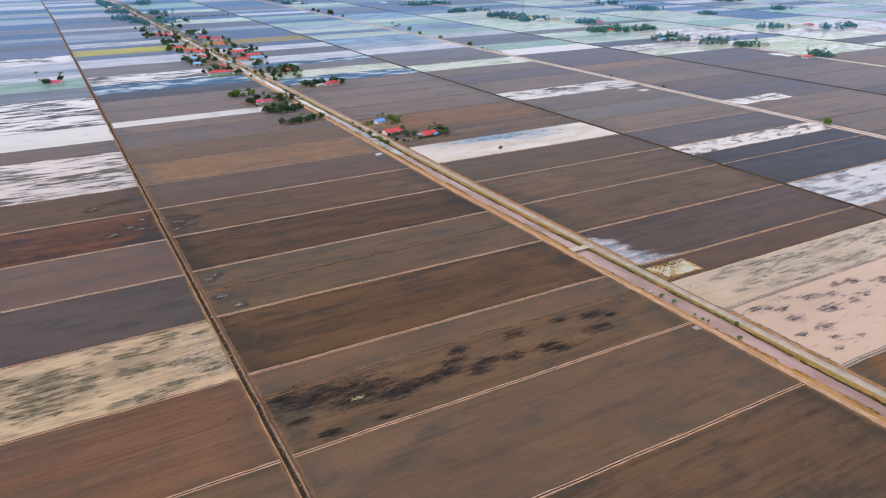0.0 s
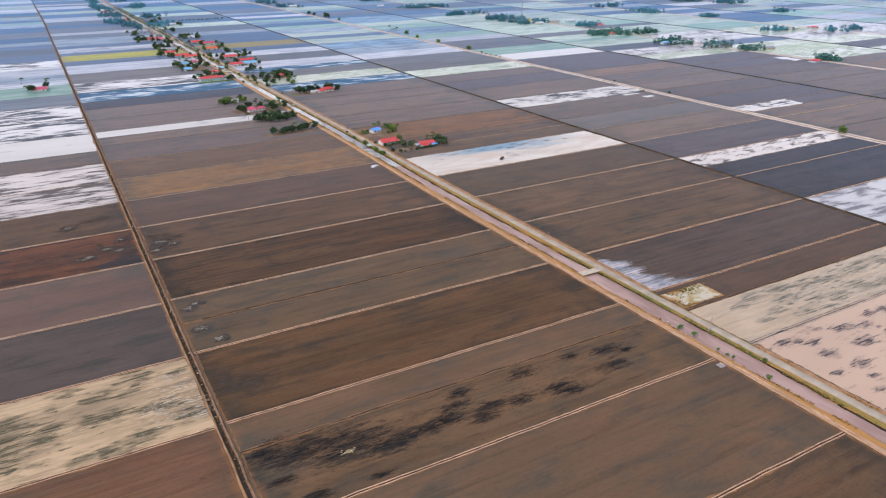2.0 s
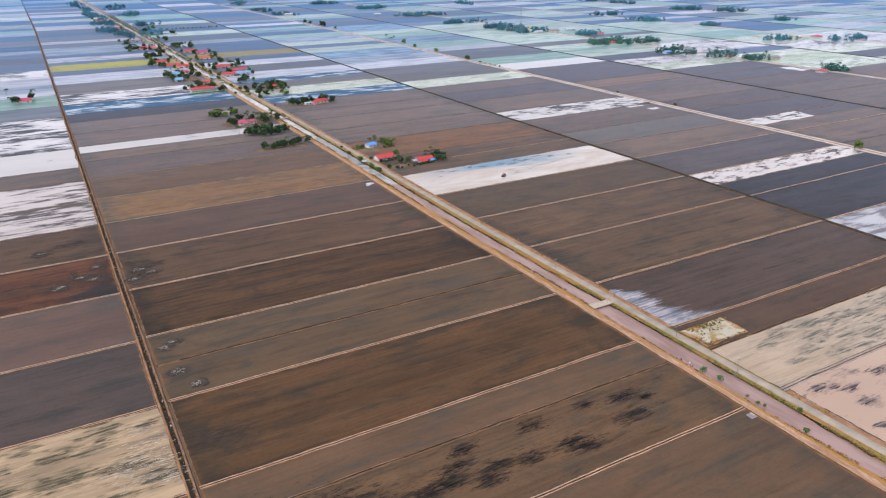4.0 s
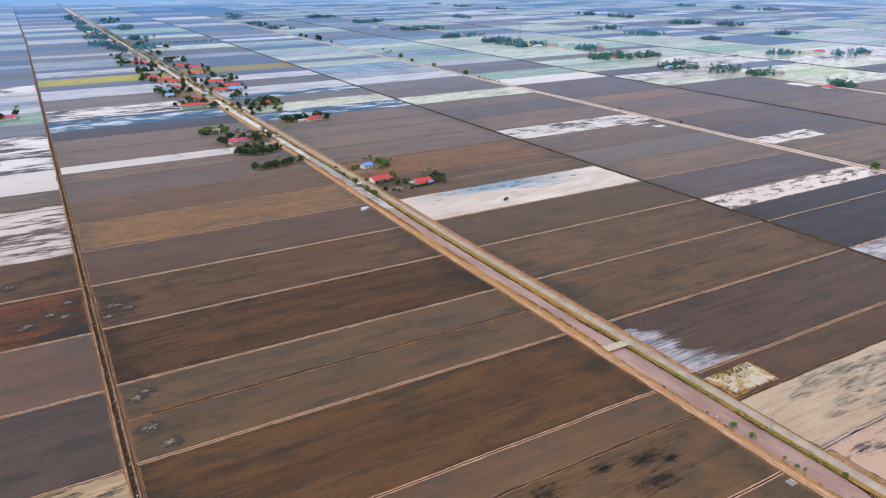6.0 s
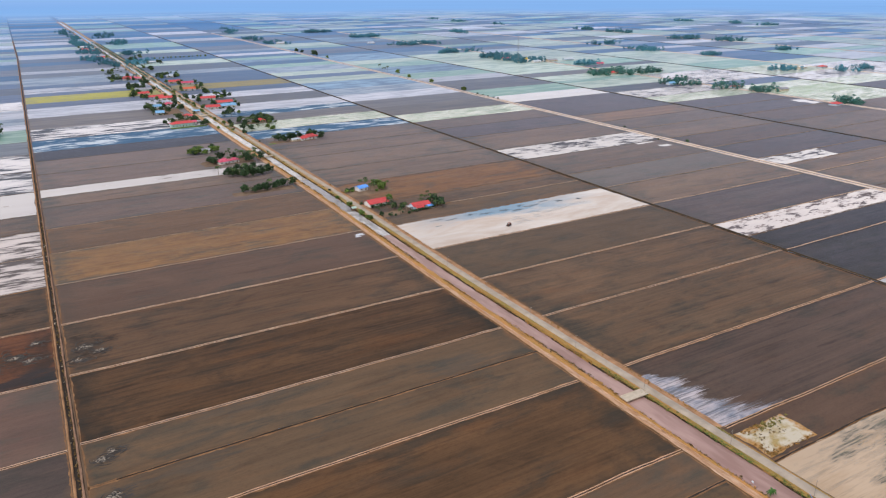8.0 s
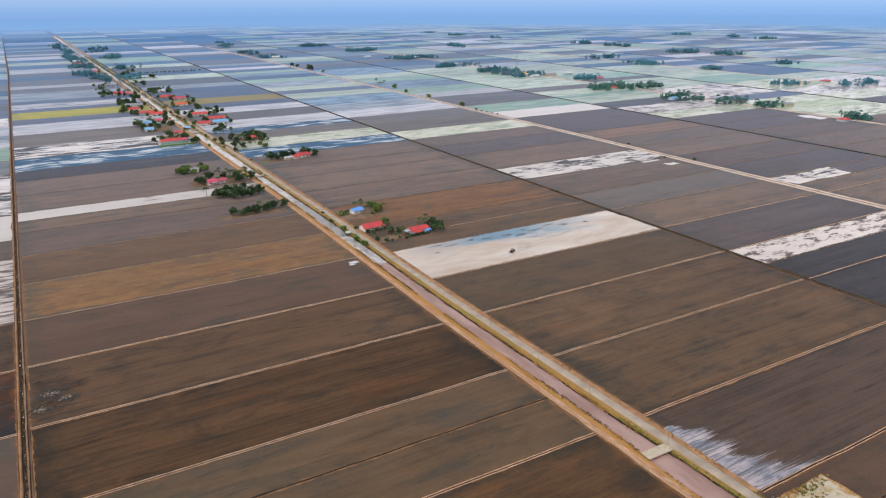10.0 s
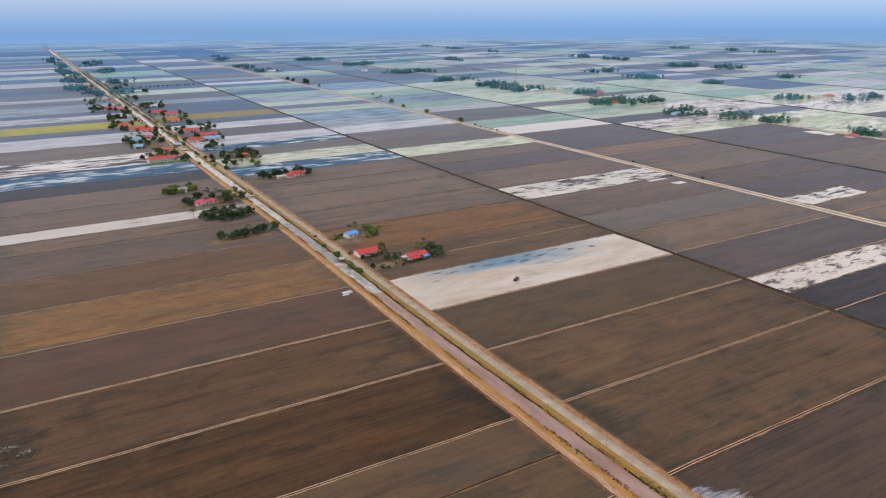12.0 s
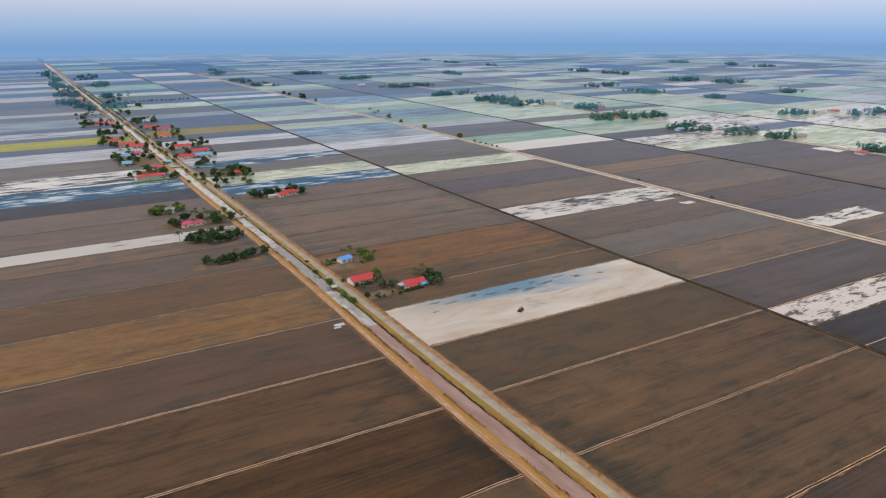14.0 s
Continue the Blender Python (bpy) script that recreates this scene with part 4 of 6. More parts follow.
def east_side(y):
    return drift(y) + 1.3 * (1 - fat(y))


# dark strip: shade under the bank and waterline weed, put into one colour
FOOT = plain("shaded_water_edge", (0.045, 0.032, 0.018), 0.9, 0.4, 0.4, spec=0.2, sheen=0.0)
canal_bank_w = thing("canal_bank", (0, 0, 0), label="orange clay canal bank with dry grass", category="bank", kind="structure")
part("top", strip("top", -200, 4300, [(203.9, 0.10, 0.3), (204.8, 0.42, 0.4), (205.5, 0.15, 0.5)], BANK, 3, 5, bear=drift), canal_bank_w)
part("slope", strip("slope", -200, 4300, [(203.6, 0.05, 0.3), (205.2, 0.02, 0.8), (206.5, -0.9, 1.1)], BANK, 3, 8, bear=west_side), canal_bank_w)
canal_bank_e = thing("canal_bank", (0, 0, 0), label="grassy canal bank beside the road", category="bank", kind="structure")
part("slope", strip("slope", -200, 4300, [(215.9, -0.62, 0.9), (216.5, -0.05, 0.8), (217.2, 0.30, 0.4)], VERGE, 3, 15, bear=east_side), canal_bank_e)
part("top", strip("top", -200, 4300, [(216.9, 0.28, 0.3), (218.6, 0.27, 0.2), (219.9, 0.12, 0.1)], VERGE, 3, 16, bear=drift), canal_bank_e)
part("foot", strip("foot", -200, 1100, [(215.3, -1.0, 0.8), (215.75, -0.40, 0.9), (216.3, -0.08, 0.7)], FOOT, 2.5, 18, bear=east_side), canal_bank_e)
dirt_track = thing("dirt_track", (0, 0, 0), label="pale rutted dirt track on the canal bank", category="track", kind="structure")
part("edge", strip("edge", -200, 4300, [(200.5, 0.0, 0.5), (200.9, 0.12, 0.4), (201.5, 0.05, 0.3)], DARK_EDGE, 3, 22, bear=drift), dirt_track)
part("surface", strip("surface", -200, 4300, [(200.9, 0.0, 0.5), (201.5, 0.24, 0.4), (202.3, 0.20, 0.1), (203.1, 0.26, 0.1), (204.0, 0.20, 0.1), (204.8, 0.10, 0.3)], TRACK, 3, 25, bear=drift), dirt_track)
WORN = plain("worn_wheel_clay", (0.49, 0.295, 0.18), 0.95, 0.3, 0.3, spec=0.15)
for i, (a, b, z) in enumerate(((201.7, 202.2, 0.26), (203.3, 203.8, 0.30))):
    rut = new("wheel_track", strip("wheel_track", -200, 4300, [(a, z - 0.03, 0.7), ((a + b) / 2, z + 0.03, 0.5), (b, z - 0.03, 0.7)], WORN, 2.5, 80 + 7 * i, bear=drift))
    tagged(rut, label="pale worn wheel track along the dirt bank", category="track", kind="structure")
road = new("road", strip("road", -200, 4300, [(219.4, 0.05, 0.05), (219.6, 0.30, 0.12), (221.7, 0.36, 0.0), (223.8, 0.30, 0.12), (224.0, 0.05, 0.05)], ROAD, 4, 35, bear=drift))
tagged(road, label="narrow worn grey asphalt road along the canal", category="road", kind="structure")
RED_VERGE = plain("red_clay_verge", (0.36, 0.195, 0.10), 0.95, 0.3, 0.2, spec=0.15)
broad = [(223.7, 0.16, 0.1), (224.5, 0.14, 0.3), (225.3, 0.10, 0.3), (226.4, 0.25, 0.4), (227.2, 0.0, 0.4)]
slim = [(223.7, 0.16, 0.05), (224.1, 0.16, 0.1), (224.5, 0.18, 0.15), (224.9, 0.0, 0.2)]
for y0, y1, edges, clay, words in ((-200, 314, broad, RED_VERGE, "orange clay verge beside the road"), (314, 379, slim, VERGE, "narrow olive grass verge beside the road"), (379, 4300, broad, RED_VERGE, "orange clay verge beside the road")):
    road_verge = new("road_verge", strip("road_verge", y0, y1, edges, clay, 4, 45, bear=drift))
    tagged(road_verge, label=words, category="verge", kind="structure")
PALE_TRACK = plain("pale_gravel_track", (0.62, 0.48, 0.37), 0.95, 0.2, 0.1, spec=0.2, sheen=0.6)
MEDIAN = plain("brown_track_middle", (0.20, 0.125, 0.065), 0.95, 0.35, 0.12, spec=0.15, sheen=0.3)
for i, xx in enumerate((631.0, 1034.0, 1441.0, 1849.0, 2257.0)):
    y_end = 3000 - 220 * i
    side_road = thing("side_road", (xx, 0, 0), label="pale double dirt track across the plain", category="track", kind="structure")
    part("track", strip("track", 200, y_end, [(-6.0, 0.0, 0.5), (-5.4, 0.28, 0.4), (-3.6, 0.32, 0.2), (-1.9, 0.28, 0.5), (-1.4, -0.05, 0.4)], PALE_TRACK, 6, 60 + i, bear=lean), side_road)
    part("track", strip("track", 200, y_end, [(1.1, -0.05, 0.4), (1.6, 0.28, 0.5), (3.2, 0.32, 0.2), (4.6, 0.28, 0.4), (5.2, 0.0, 0.5)], PALE_TRACK, 6, 160 + i, bear=lean), side_road)
    part("median", strip("median", 200, y_end, [(-1.9, -0.02, 0.3), (-0.2, -0.08, 0.3), (1.7, -0.02, 0.3)], MEDIAN, 6, 260 + i, bear=lean), side_road)

# ---- patches on the plots ----
def streaks(name, label, category, centres, material, count, rx, ry, length, thick, z=0.06, seed=1, group=""):
    """Clusters of thin ragged streaks that lie along the plough lines: one heap of straw, weed or mud per centre."""
    r = random.Random(seed)
    for cx, cy, size in centres:
        s = Shape()
        for _ in range(int(count * size)):
            x, y = r.gauss(0, rx * size), r.gauss(0, ry * size)
            a, h = length * r.uniform(0.4, 1.3), thick * r.uniform(0.5, 1.4)
            d = r.uniform(-0.02, 0.02) * a
            z1 = z + r.uniform(0, 0.05)
            s.add([(x - a / 2, y - d, z * 0.4), (x - a / 5, y - h / 2 - d / 2, z1), (x + a / 4, y - h / 2 + d / 2, z1), (x + a / 2, y + d, z * 0.4),
                   (x + a / 5, y + h / 2 + d / 2, z1), (x - a / 4, y + h / 2 - d / 2, z1)], [(0, 1, 5), (1, 2, 4, 5), (2, 3, 4)])
        ob = new(name, s.data(name, material))
        ob.location = (cx, cy, 0)
        tagged(ob, label=label, category=category, group=group, kind="stuff")


BURNT = plain("burnt_straw", (0.019, 0.017, 0.015), 0.95, 0.4, 0.5, spec=0.1, sheen=0.0)
WEED = plain("drowned_weed", (0.27, 0.245, 0.16), 0.9, 0.3, 0.3, spec=0.2)
SILT = plain("wet_dark_silt", (0.21, 0.155, 0.14), 0.7, 0.3, 0.3, spec=0.3)
STRAW = plain("pale_straw", (0.52, 0.40, 0.22), 0.95, 0.25, 0.6, spec=0.15)
streaks("burnt_straw", "black streaks of burnt straw on brown mud", "burnt straw", [(x + 2.3, y + 315, z) for x, y, z in BURNT_AT], BURNT, 210, 6.0, 2.4, 2.6, 0.09, seed=3)
streaks("weed_patch", "grey-green drowned weed in thin pale water", "weed", [(x - 204, y + 376, z) for x, y, z in WEED_AT], WEED, 16, 5.5, 2.8, 3.5, 0.12, seed=5)
streaks("silt_dab", "dark silt dabs in pinkish flood water", "mud", [(x + 227.2, y + 254, z) for x, y, z in SILT_AT], SILT, 26, 3.4, 1.6, 2.4, 0.16, seed=7)
streaks("weed_patch", "grey-green weed streaks in pale flood water", "weed", [(x + 227.2, y + 316, z) for x, y, z in REED_AT], WEED, 22, 4.5, 2.0, 3.6, 0.12, seed=9)
dab_at = [(457, 553, 1), (482, 550, 1), (510, 552, 1), (545, 551, 1), (577, 550, 1), (606, 549, 1), (487, 537, 1), (531, 536, 1), (560, 538, .9), (596, 538, .9), (455, 538, .7)]
streaks("silt_dab", "dark silt dabs in white flood water", "mud", dab_at, SILT, 34, 6.5, 2.2, 4.5, 0.5, seed=11)
pond_at = [(318, 667, .9), (288, 671, .8), (262, 672, .8), (330, 662, .9), (360, 671, .8), (390, 663, .7), (272, 668, .9), (303, 668, 1), (345, 666, 1.1), (373, 666, 1), (337, 671, .8), (255, 659, .4)]
streaks("silt_dab", "dark silt breaking a still flooded plot", "mud", pond_at, plain("blue_silt", (0.06, 0.085, 0.10), 0.5, 0.3, 0.3), 12, 2.6, 0.8, 5, 0.6, seed=13)
stroke_at = [(-14, 392, 1), (-8, 400, .8), (-16, 404, 1), (-10, 412, .8), (-22, 398, .9), (-7, 388, .7), (-12, 422, .8)]
streaks("silt_stroke", "pale silt brushed out beside the ditch", "mud", stroke_at, plain("pale_silt", (0.60, 0.49, 0.36), 0.8, 0.2, 0.4, spec=0.2), 60, 4.2, 2.6, 3.0, 0.16, 0.07, seed=41)
streaks("silt_dab", "dark wet dabs beside the ditch", "mud", [(x + 2, y + 2, s * .7) for x, y, s in stroke_at], SILT, 30, 3.4, 2.4, 2.2, 0.2, 0.09, seed=43)
churn_at = [(17, 404, 1.5), (14, 400, 1.0), (9, 407, .7), (-37, 640, 1.2), (-20, 589, 1.1), (10, 596, .9), (11, 577, .9), (-23, 649, .8), (-14, 650, .7), (22, 590, .7)]
streaks("churned_mud", "dark churned mud where a tractor turned", "mud", churn_at, plain("churned_mud_dark", (0.060, 0.042, 0.030), 0.9, 0.3, 0.3, spec=0.2), 55, 4.2, 3.4, 4.5, 0.5, seed=15)
streaks("straw_heap", "heap of pale straw on brown mud", "straw", [(35, 337, .8)], STRAW, 46, 1.6, 0.9, 1.6, 0.22, 0.25, seed=17)


PALE_MUD = plain("dry_grey_mud", (0.36, 0.295, 0.22), 0.9, 0.25, 0.5)
DARK_MUD = plain("black_mud", (0.045, 0.035, 0.027), 0.7, 0.25, 0.5)
turn_at = [(12, 585, .7), (8, 572, .6), (18, 578, .6), (-12, 584, .6), (-9, 602, .5), (-30, 580, .7), (9, 483, .55), (10, 458, .7), (15, 444, .5), (13, 487, .4), (-37, 641, .7), (-18, 590, .6)]
streaks("churned_mud", "dark churned mud where a tractor turned", "mud", turn_at, DARK_MUD, 90, 4.2, 3.0, 3.4, 0.4, seed=23)
streaks("churned_mud", "pale dried mud clods where a tractor turned", "mud", [(x - 1, y + .5, s * .8) for x, y, s in turn_at], PALE_MUD, 70, 2.8, 2.0, 1.3, 0.3, 0.14, seed=29)
r = random.Random(61)
for cx, cy, size in turn_at + [(-21, 596, .6), (14, 590, .7)]:
    rings = Shape()
    for _ in range(11):
        a0, sweep, rad = r.uniform(0, 6.3), r.uniform(0.7, 2.4), 9 * size * r.uniform(0.35, 1.0)
        ox, oy = r.gauss(0, 2.2 * size), r.gauss(0, 2.2 * size)
        rings.tube([(ox + rad * math.cos(a0 + sweep * q / 7), oy + 0.75 * rad * math.sin(a0 + sweep * q / 7), 0.02) for q in range(8)], [0.05, .2, .26, .28, .28, .24, .2, .05], 5)
    ob = new("wheel_ring", rings.data("wheel_ring", DARK_MUD))
    ob.location = (cx, cy, 0)
    tagged(ob, label="dark curved wheel marks where a tractor turned", category="mud", kind="stuff")

wake_at = [(316, 637, 1), (330, 641, 1.1), (345, 645, 1.1), (362, 649, 1), (380, 653, .9), (318, 646, .8), (340, 652, .8)]
streaks("wake_streak", "pale wake streaks behind a tractor in flood water", "mud", wake_at, plain("wake_silt", (0.36, 0.33, 0.30), 0.3, 0.2, 0.3), 9, 5.5, 2.0, 12, 0.45, 0.045, seed=31)

# a puddle combed out along the plough lines
r = random.Random(21)
comb = Shape()
edge_w, edge_e = [], []
for i in range(110):
    t = i / 109
    y = 379.2 + 45.5 * t
    reach = (43 - 34 * t) * (0.72 + 0.22 * math.sin(9 * t + 1)) * (0.8 + 0.5 * noise.noise(Vector((t * 14, 2.2, 0.7))))
    for k, share in ((0.0, r.uniform(0.75, 1.3)), (0.2, r.uniform(0.4, 0.85))):
        edge_w.append((226.9, y + k, 0.0))
        edge_e.append((227.9 + reach * share, y + k + 0.12 * (k > 0), 0.0))
count = len(edge_w)
comb.add(edge_w + edge_e, [(i, count + i, count + i + 1, i + 1) for i in range(count - 1)])
PUDDLE = Nodes("shallow_puddle")
rake = PUDDLE.noise(PUDDLE.coords((0.045, 0.75, 1)), 1.0, 4.0, 0.65, 0.2)
tone = PUDDLE.noise(PUDDLE.coords((0.09, 0.16, 1)), 1.0, 4.0, 0.6, 0.4)
PUDDLE = PUDDLE.done(PUDDLE.mix(PUDDLE.span(rake, 0.50, 0.60, 0.0, 0.75), PUDDLE.mix(PUDDLE.span(tone, 0.40, 0.60), (0.20, 0.205, 0.24), (0.44, 0.375, 0.365)), (0.085, 0.085, 0.095)), 0.06, ior=1.33)
puddle = new("puddle", comb.data("puddle", PUDDLE))
puddle.location = (0, 0, 0.06)
tagged(puddle, label="shallow lavender puddle with a combed ragged edge", category="puddle")

for px, py, pw, pd, words in ((600, 770, 14, 9, "small white puddle at the edge of a mud plot"), (585, 792, 26, 6, "white strip of flood water along a bund"), (637.8, 651, 92, 27, "white flood water over part of a mud plot"),
                              (183, 894, 22, 17, "white flood water behind a grove"), (1003, 868, 22, 36, "white flood water in the corner of a mud plot")):
    pool = new("puddle", plot_mesh(0, pw, 0, pd, FIELD["s"] if pw > 30 else FIELD["w"], int(px), 16, 10, min(4.0, pd * 0.22)))
    pool.location = (px, py, 0.055)
    tagged(pool, label=words, category="puddle")

# the straw-covered corner by the road
STUBBLE = Nodes("cream_stubble")
a = STUBBLE.noise(STUBBLE.coords((0.16, 0.22, 1)), 1.0, 5.0, 0.65, 0.6)
b = STUBBLE.noise(STUBBLE.coords((0.9, 0.9, 1)), 1.0, 4.0, 0.7)
cc = STUBBLE.mix(STUBBLE.span(a, 0.48, 0.64), (0.53, 0.455, 0.335), (0.38, 0.27, 0.11))
rim_xy = STUBBLE.tree.nodes.new("ShaderNodeSeparateXYZ")
STUBBLE.link(STUBBLE.coords((1, 1, 1), False, "Generated"), rim_xy.inputs[0])
for axis, reach in (("X", 0.24), ("Y", 0.30)):
    inner = STUBBLE.math("MINIMUM", rim_xy.outputs[axis], STUBBLE.math("SUBTRACT", 1.0, rim_xy.outputs[axis]))
    ragged = STUBBLE.math("ADD", STUBBLE.span(inner, 0.0, reach, 0.5, -0.5), STUBBLE.span(a, 0.3, 0.7, -0.5, 0.5))
    cc = STUBBLE.mix(STUBBLE.span(ragged, -0.02, 0.35, 0.0, 0.9), cc, (0.40, 0.20, 0.06))
cc = STUBBLE.mix(STUBBLE.math("MULTIPLY", STUBBLE.span(b, 0.54, 0.66, 0, 0.8), STUBBLE.span(a, 0.48, 0.60)), cc, (0.19, 0.18, 0.05))
STUBBLE.bump(b, 0.5, 0.1)
STUBBLE = STUBBLE.done(cc, 0.95, spec=0.2)
corner = new("straw_corner", plot_mesh(0, 28.6, 0, 17.5, STUBBLE, 77, 20, 12, 1.2))
corner.location = (226.3, 356.2, 0.07)
tagged(corner, label="dry cream straw corner with tufts beside the road", category="stubble")
corner_rng = random.Random(91)

# ---- plants ----
# the hamlet houses: place, length, width, roof
village = [(195, 1234, 12, 12, "red", "hip"), (192, 1352, 12, 10, "pink", "hip"), (168, 1280, 9, 7, "sky", "gable"), (174, 1338, 10, 7, "sky", "gable"), (179, 1490, 14, 10, "red", "gable"), (190, 1440, 18, 11, "red", "gable"),
           (201, 1420, 16, 9, "red", "gable"), (187, 1540, 22, 12, "grey", "gable"), (243, 1293, 16, 11, "red", "gable"), (265, 1296, 18, 12, "sky", "gable"), (268, 1330, 20, 11, "red", "gable"), (257, 1384, 18, 12, "red", "gable")]
village_far = [(266, 1400, 20, 10, "white", "gable"), (255, 1508, 16, 10, "orange", "gable"), (252, 1622, 16, 10, "red", "gable"), (268, 1590, 18, 10, "pink", "gable"), (193, 1712, 26, 14, "pink", "hip"), (186, 1725, 12, 10, "red", "gable"),
               (264, 1712, 14, 9, "white", "gable"), (268, 2010, 30, 12, "white", "gable"), (256, 1996, 12, 9, "sky", "gable"), (188, 2390, 16, 11, "pink", "gable"), (182, 2470, 14, 10, "red", "gable"), (186, 2560, 16, 10, "white", "gable"), (190, 2200, 18, 10, "red", "gable")]
taken = [(a, b, c * 0.6 + 2, d * 0.55 + 2.5) for a, b, c, d, _, _ in village + village_far] + [(269, 1148, 7, 6), (176, 1172, 15, 7.5), (190, 1182, 6, 5), (170, 942, 7, 6), (180, 943, 5, 4), (287, 1014, 9, 6)]

LEAF = {}
# far and hazy: leaf greens shifted to blue, distance haze put into the colour
for key, lo, hi in (("palm", (0.022, 0.050, 0.014), (0.105, 0.145, 0.036)), ("dark", (0.012, 0.036, 0.016), (0.062, 0.112, 0.036)), ("fresh", (0.040, 0.092, 0.016), (0.185, 0.255, 0.048)),
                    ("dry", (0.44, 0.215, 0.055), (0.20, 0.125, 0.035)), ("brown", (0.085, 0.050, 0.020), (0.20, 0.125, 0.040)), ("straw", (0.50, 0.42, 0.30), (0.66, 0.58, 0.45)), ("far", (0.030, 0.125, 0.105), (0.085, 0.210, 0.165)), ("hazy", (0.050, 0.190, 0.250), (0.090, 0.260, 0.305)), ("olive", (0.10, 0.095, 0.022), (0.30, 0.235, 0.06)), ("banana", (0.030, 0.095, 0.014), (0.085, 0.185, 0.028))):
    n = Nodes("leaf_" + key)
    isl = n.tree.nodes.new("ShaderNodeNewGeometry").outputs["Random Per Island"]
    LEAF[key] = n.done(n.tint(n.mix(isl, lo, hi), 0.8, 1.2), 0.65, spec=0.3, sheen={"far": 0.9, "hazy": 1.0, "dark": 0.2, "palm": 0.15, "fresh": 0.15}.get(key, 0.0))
BARK = plain("grey_bark", (0.16, 0.12, 0.085), 0.95, 0.3, 2.0)


def leaves(shape, centre, radii, count, size, r, flat=0.5):
    """Small leaf sprays on and in an ellipsoid."""
    for _ in range(count):
        d = Vector((r.gauss(0, 1), r.gauss(0, 1), r.gauss(0, 1))).normalized()
        p = Vector(centre) + Vector((d.x * radii[0], d.y * radii[1], d.z * radii[2])) * r.uniform(0.55, 1.08)
        up = (d + Vector((r.uniform(-.6, .6), r.uniform(-.6, .6), r.uniform(0, 1.0) * flat))).normalized()
        a = up.orthogonal().normalized()
        a.rotate(Matrix.Rotation(r.uniform(0, 6.3), 3, up))
        b = up.cross(a)
        s = size * r.uniform(0.55, 1.25)
        shape.add([p - a * s, p - b * s * 0.55 + up * s * 0.15, p + a * s, p + b * s * 0.6 - up * s * 0.1], [(0, 1, 2, 3)])


def broadleaf(seed, height, spread, leaf, label, sprays=1500):
    """A short forked trunk under a full, lobed crown that hangs low."""
    r = random.Random(seed)
    ob = thing("tree", (0, 0, -500), label=label, category="tree")
    fork = height * r.uniform(0.18, 0.26)
    lean = (r.uniform(-.3, .3), r.uniform(-.3, .3))
    s = Shape()
    s.tube([(0, 0, -0.1), (lean[0] * 0.5, lean[1] * 0.5, fork * 0.6), (*lean, fork)], [0.28, 0.22, 0.18])
    part("trunk", s.data("trunk", BARK), ob)
    crown = Shape()
    lobes = 11
    for i in range(lobes):
        a = i * math.tau / lobes + r.uniform(-.4, .4)
        tip = Vector((math.cos(a) * spread * r.uniform(.30, .78), math.sin(a) * spread * r.uniform(.30, .78), height * (r.uniform(0.30, 0.48) if i % 2 else r.uniform(0.55, 0.80))))
        if i % 2 == 0:
            limb = Shape()
            limb.tube([(*lean, fork - 0.2), tuple(Vector((*lean, fork)).lerp(tip, 0.5) + Vector((0, 0, 0.2))), tuple(tip)], [0.13, 0.08, 0.03], 5)
            part("limb", limb.data("limb", BARK), ob)
        leaves(crown, tip, (spread * r.uniform(.22, .42), spread * r.uniform(.22, .42), height * r.uniform(.11, .21)), sprays // lobes, 0.42, r)
    leaves(crown, (0, 0, height * 0.78), (spread * .42, spread * .42, height * .22), sprays // 6, 0.42, r)
    leaves(crown, (0, 0, height * 0.45), (spread * .5, spread * .5, height * .25), sprays // 6, 0.42, r)
    part("crown", crown.data("crown", LEAF[leaf]), ob)
    return ob


def palm(seed, height, reach, label, leaf="palm", fronds=20, broad=1.0):
    r = random.Random(seed)
    ob = thing("palm_tree", (0, 0, -500), label=label, category="palm tree")
    bend = (r.uniform(-.9, .9), r.uniform(-.9, .9))
    pts = [(bend[0] * t * t, bend[1] * t * t, height * t - 0.1) for t in (0, .25, .5, .75, 1)]
    s = Shape()
    s.tube(pts, [0.24, 0.17, 0.15, 0.14, 0.13], 7)
    part("trunk", s.data("trunk", BARK), ob)
    top = Vector(pts[-1])
    crown = Shape()
    for i in range(fronds):
        a = i * 2.4 + r.uniform(-.25, .25)
        rise = r.uniform(-0.25, 1.0)
        out = Vector((math.cos(a), math.sin(a), 0))
        side = Vector((-math.sin(a), math.cos(a), 0))
        length = reach * r.uniform(0.85, 1.15)
        row = []
        for k in range(6):
            t = k / 5
            p = top + out * length * t * (1 - 0.18 * t) + Vector((0, 0, length * (rise * t - (0.55 + 0.6 * max(rise, 0)) * t * t)))
            w = length * (0.04 + 0.20 * math.sin(math.pi * min(1, t * 0.85 + 0.12)) ** 0.8) * 0.40 * broad
            row.append((p + side * w - Vector((0, 0, w * 0.55)), p, p - side * w - Vector((0, 0, w * 0.55))))
        v = [q for tri in row for q in tri]
        crown.add(v, [(3 * k + j, 3 * k + 3 + j, 3 * k + 4 + j, 3 * k + 1 + j) for k in range(5) for j in (0, 1)])
    part("crown", crown.data("crown", LEAF[leaf]), ob)
    return ob


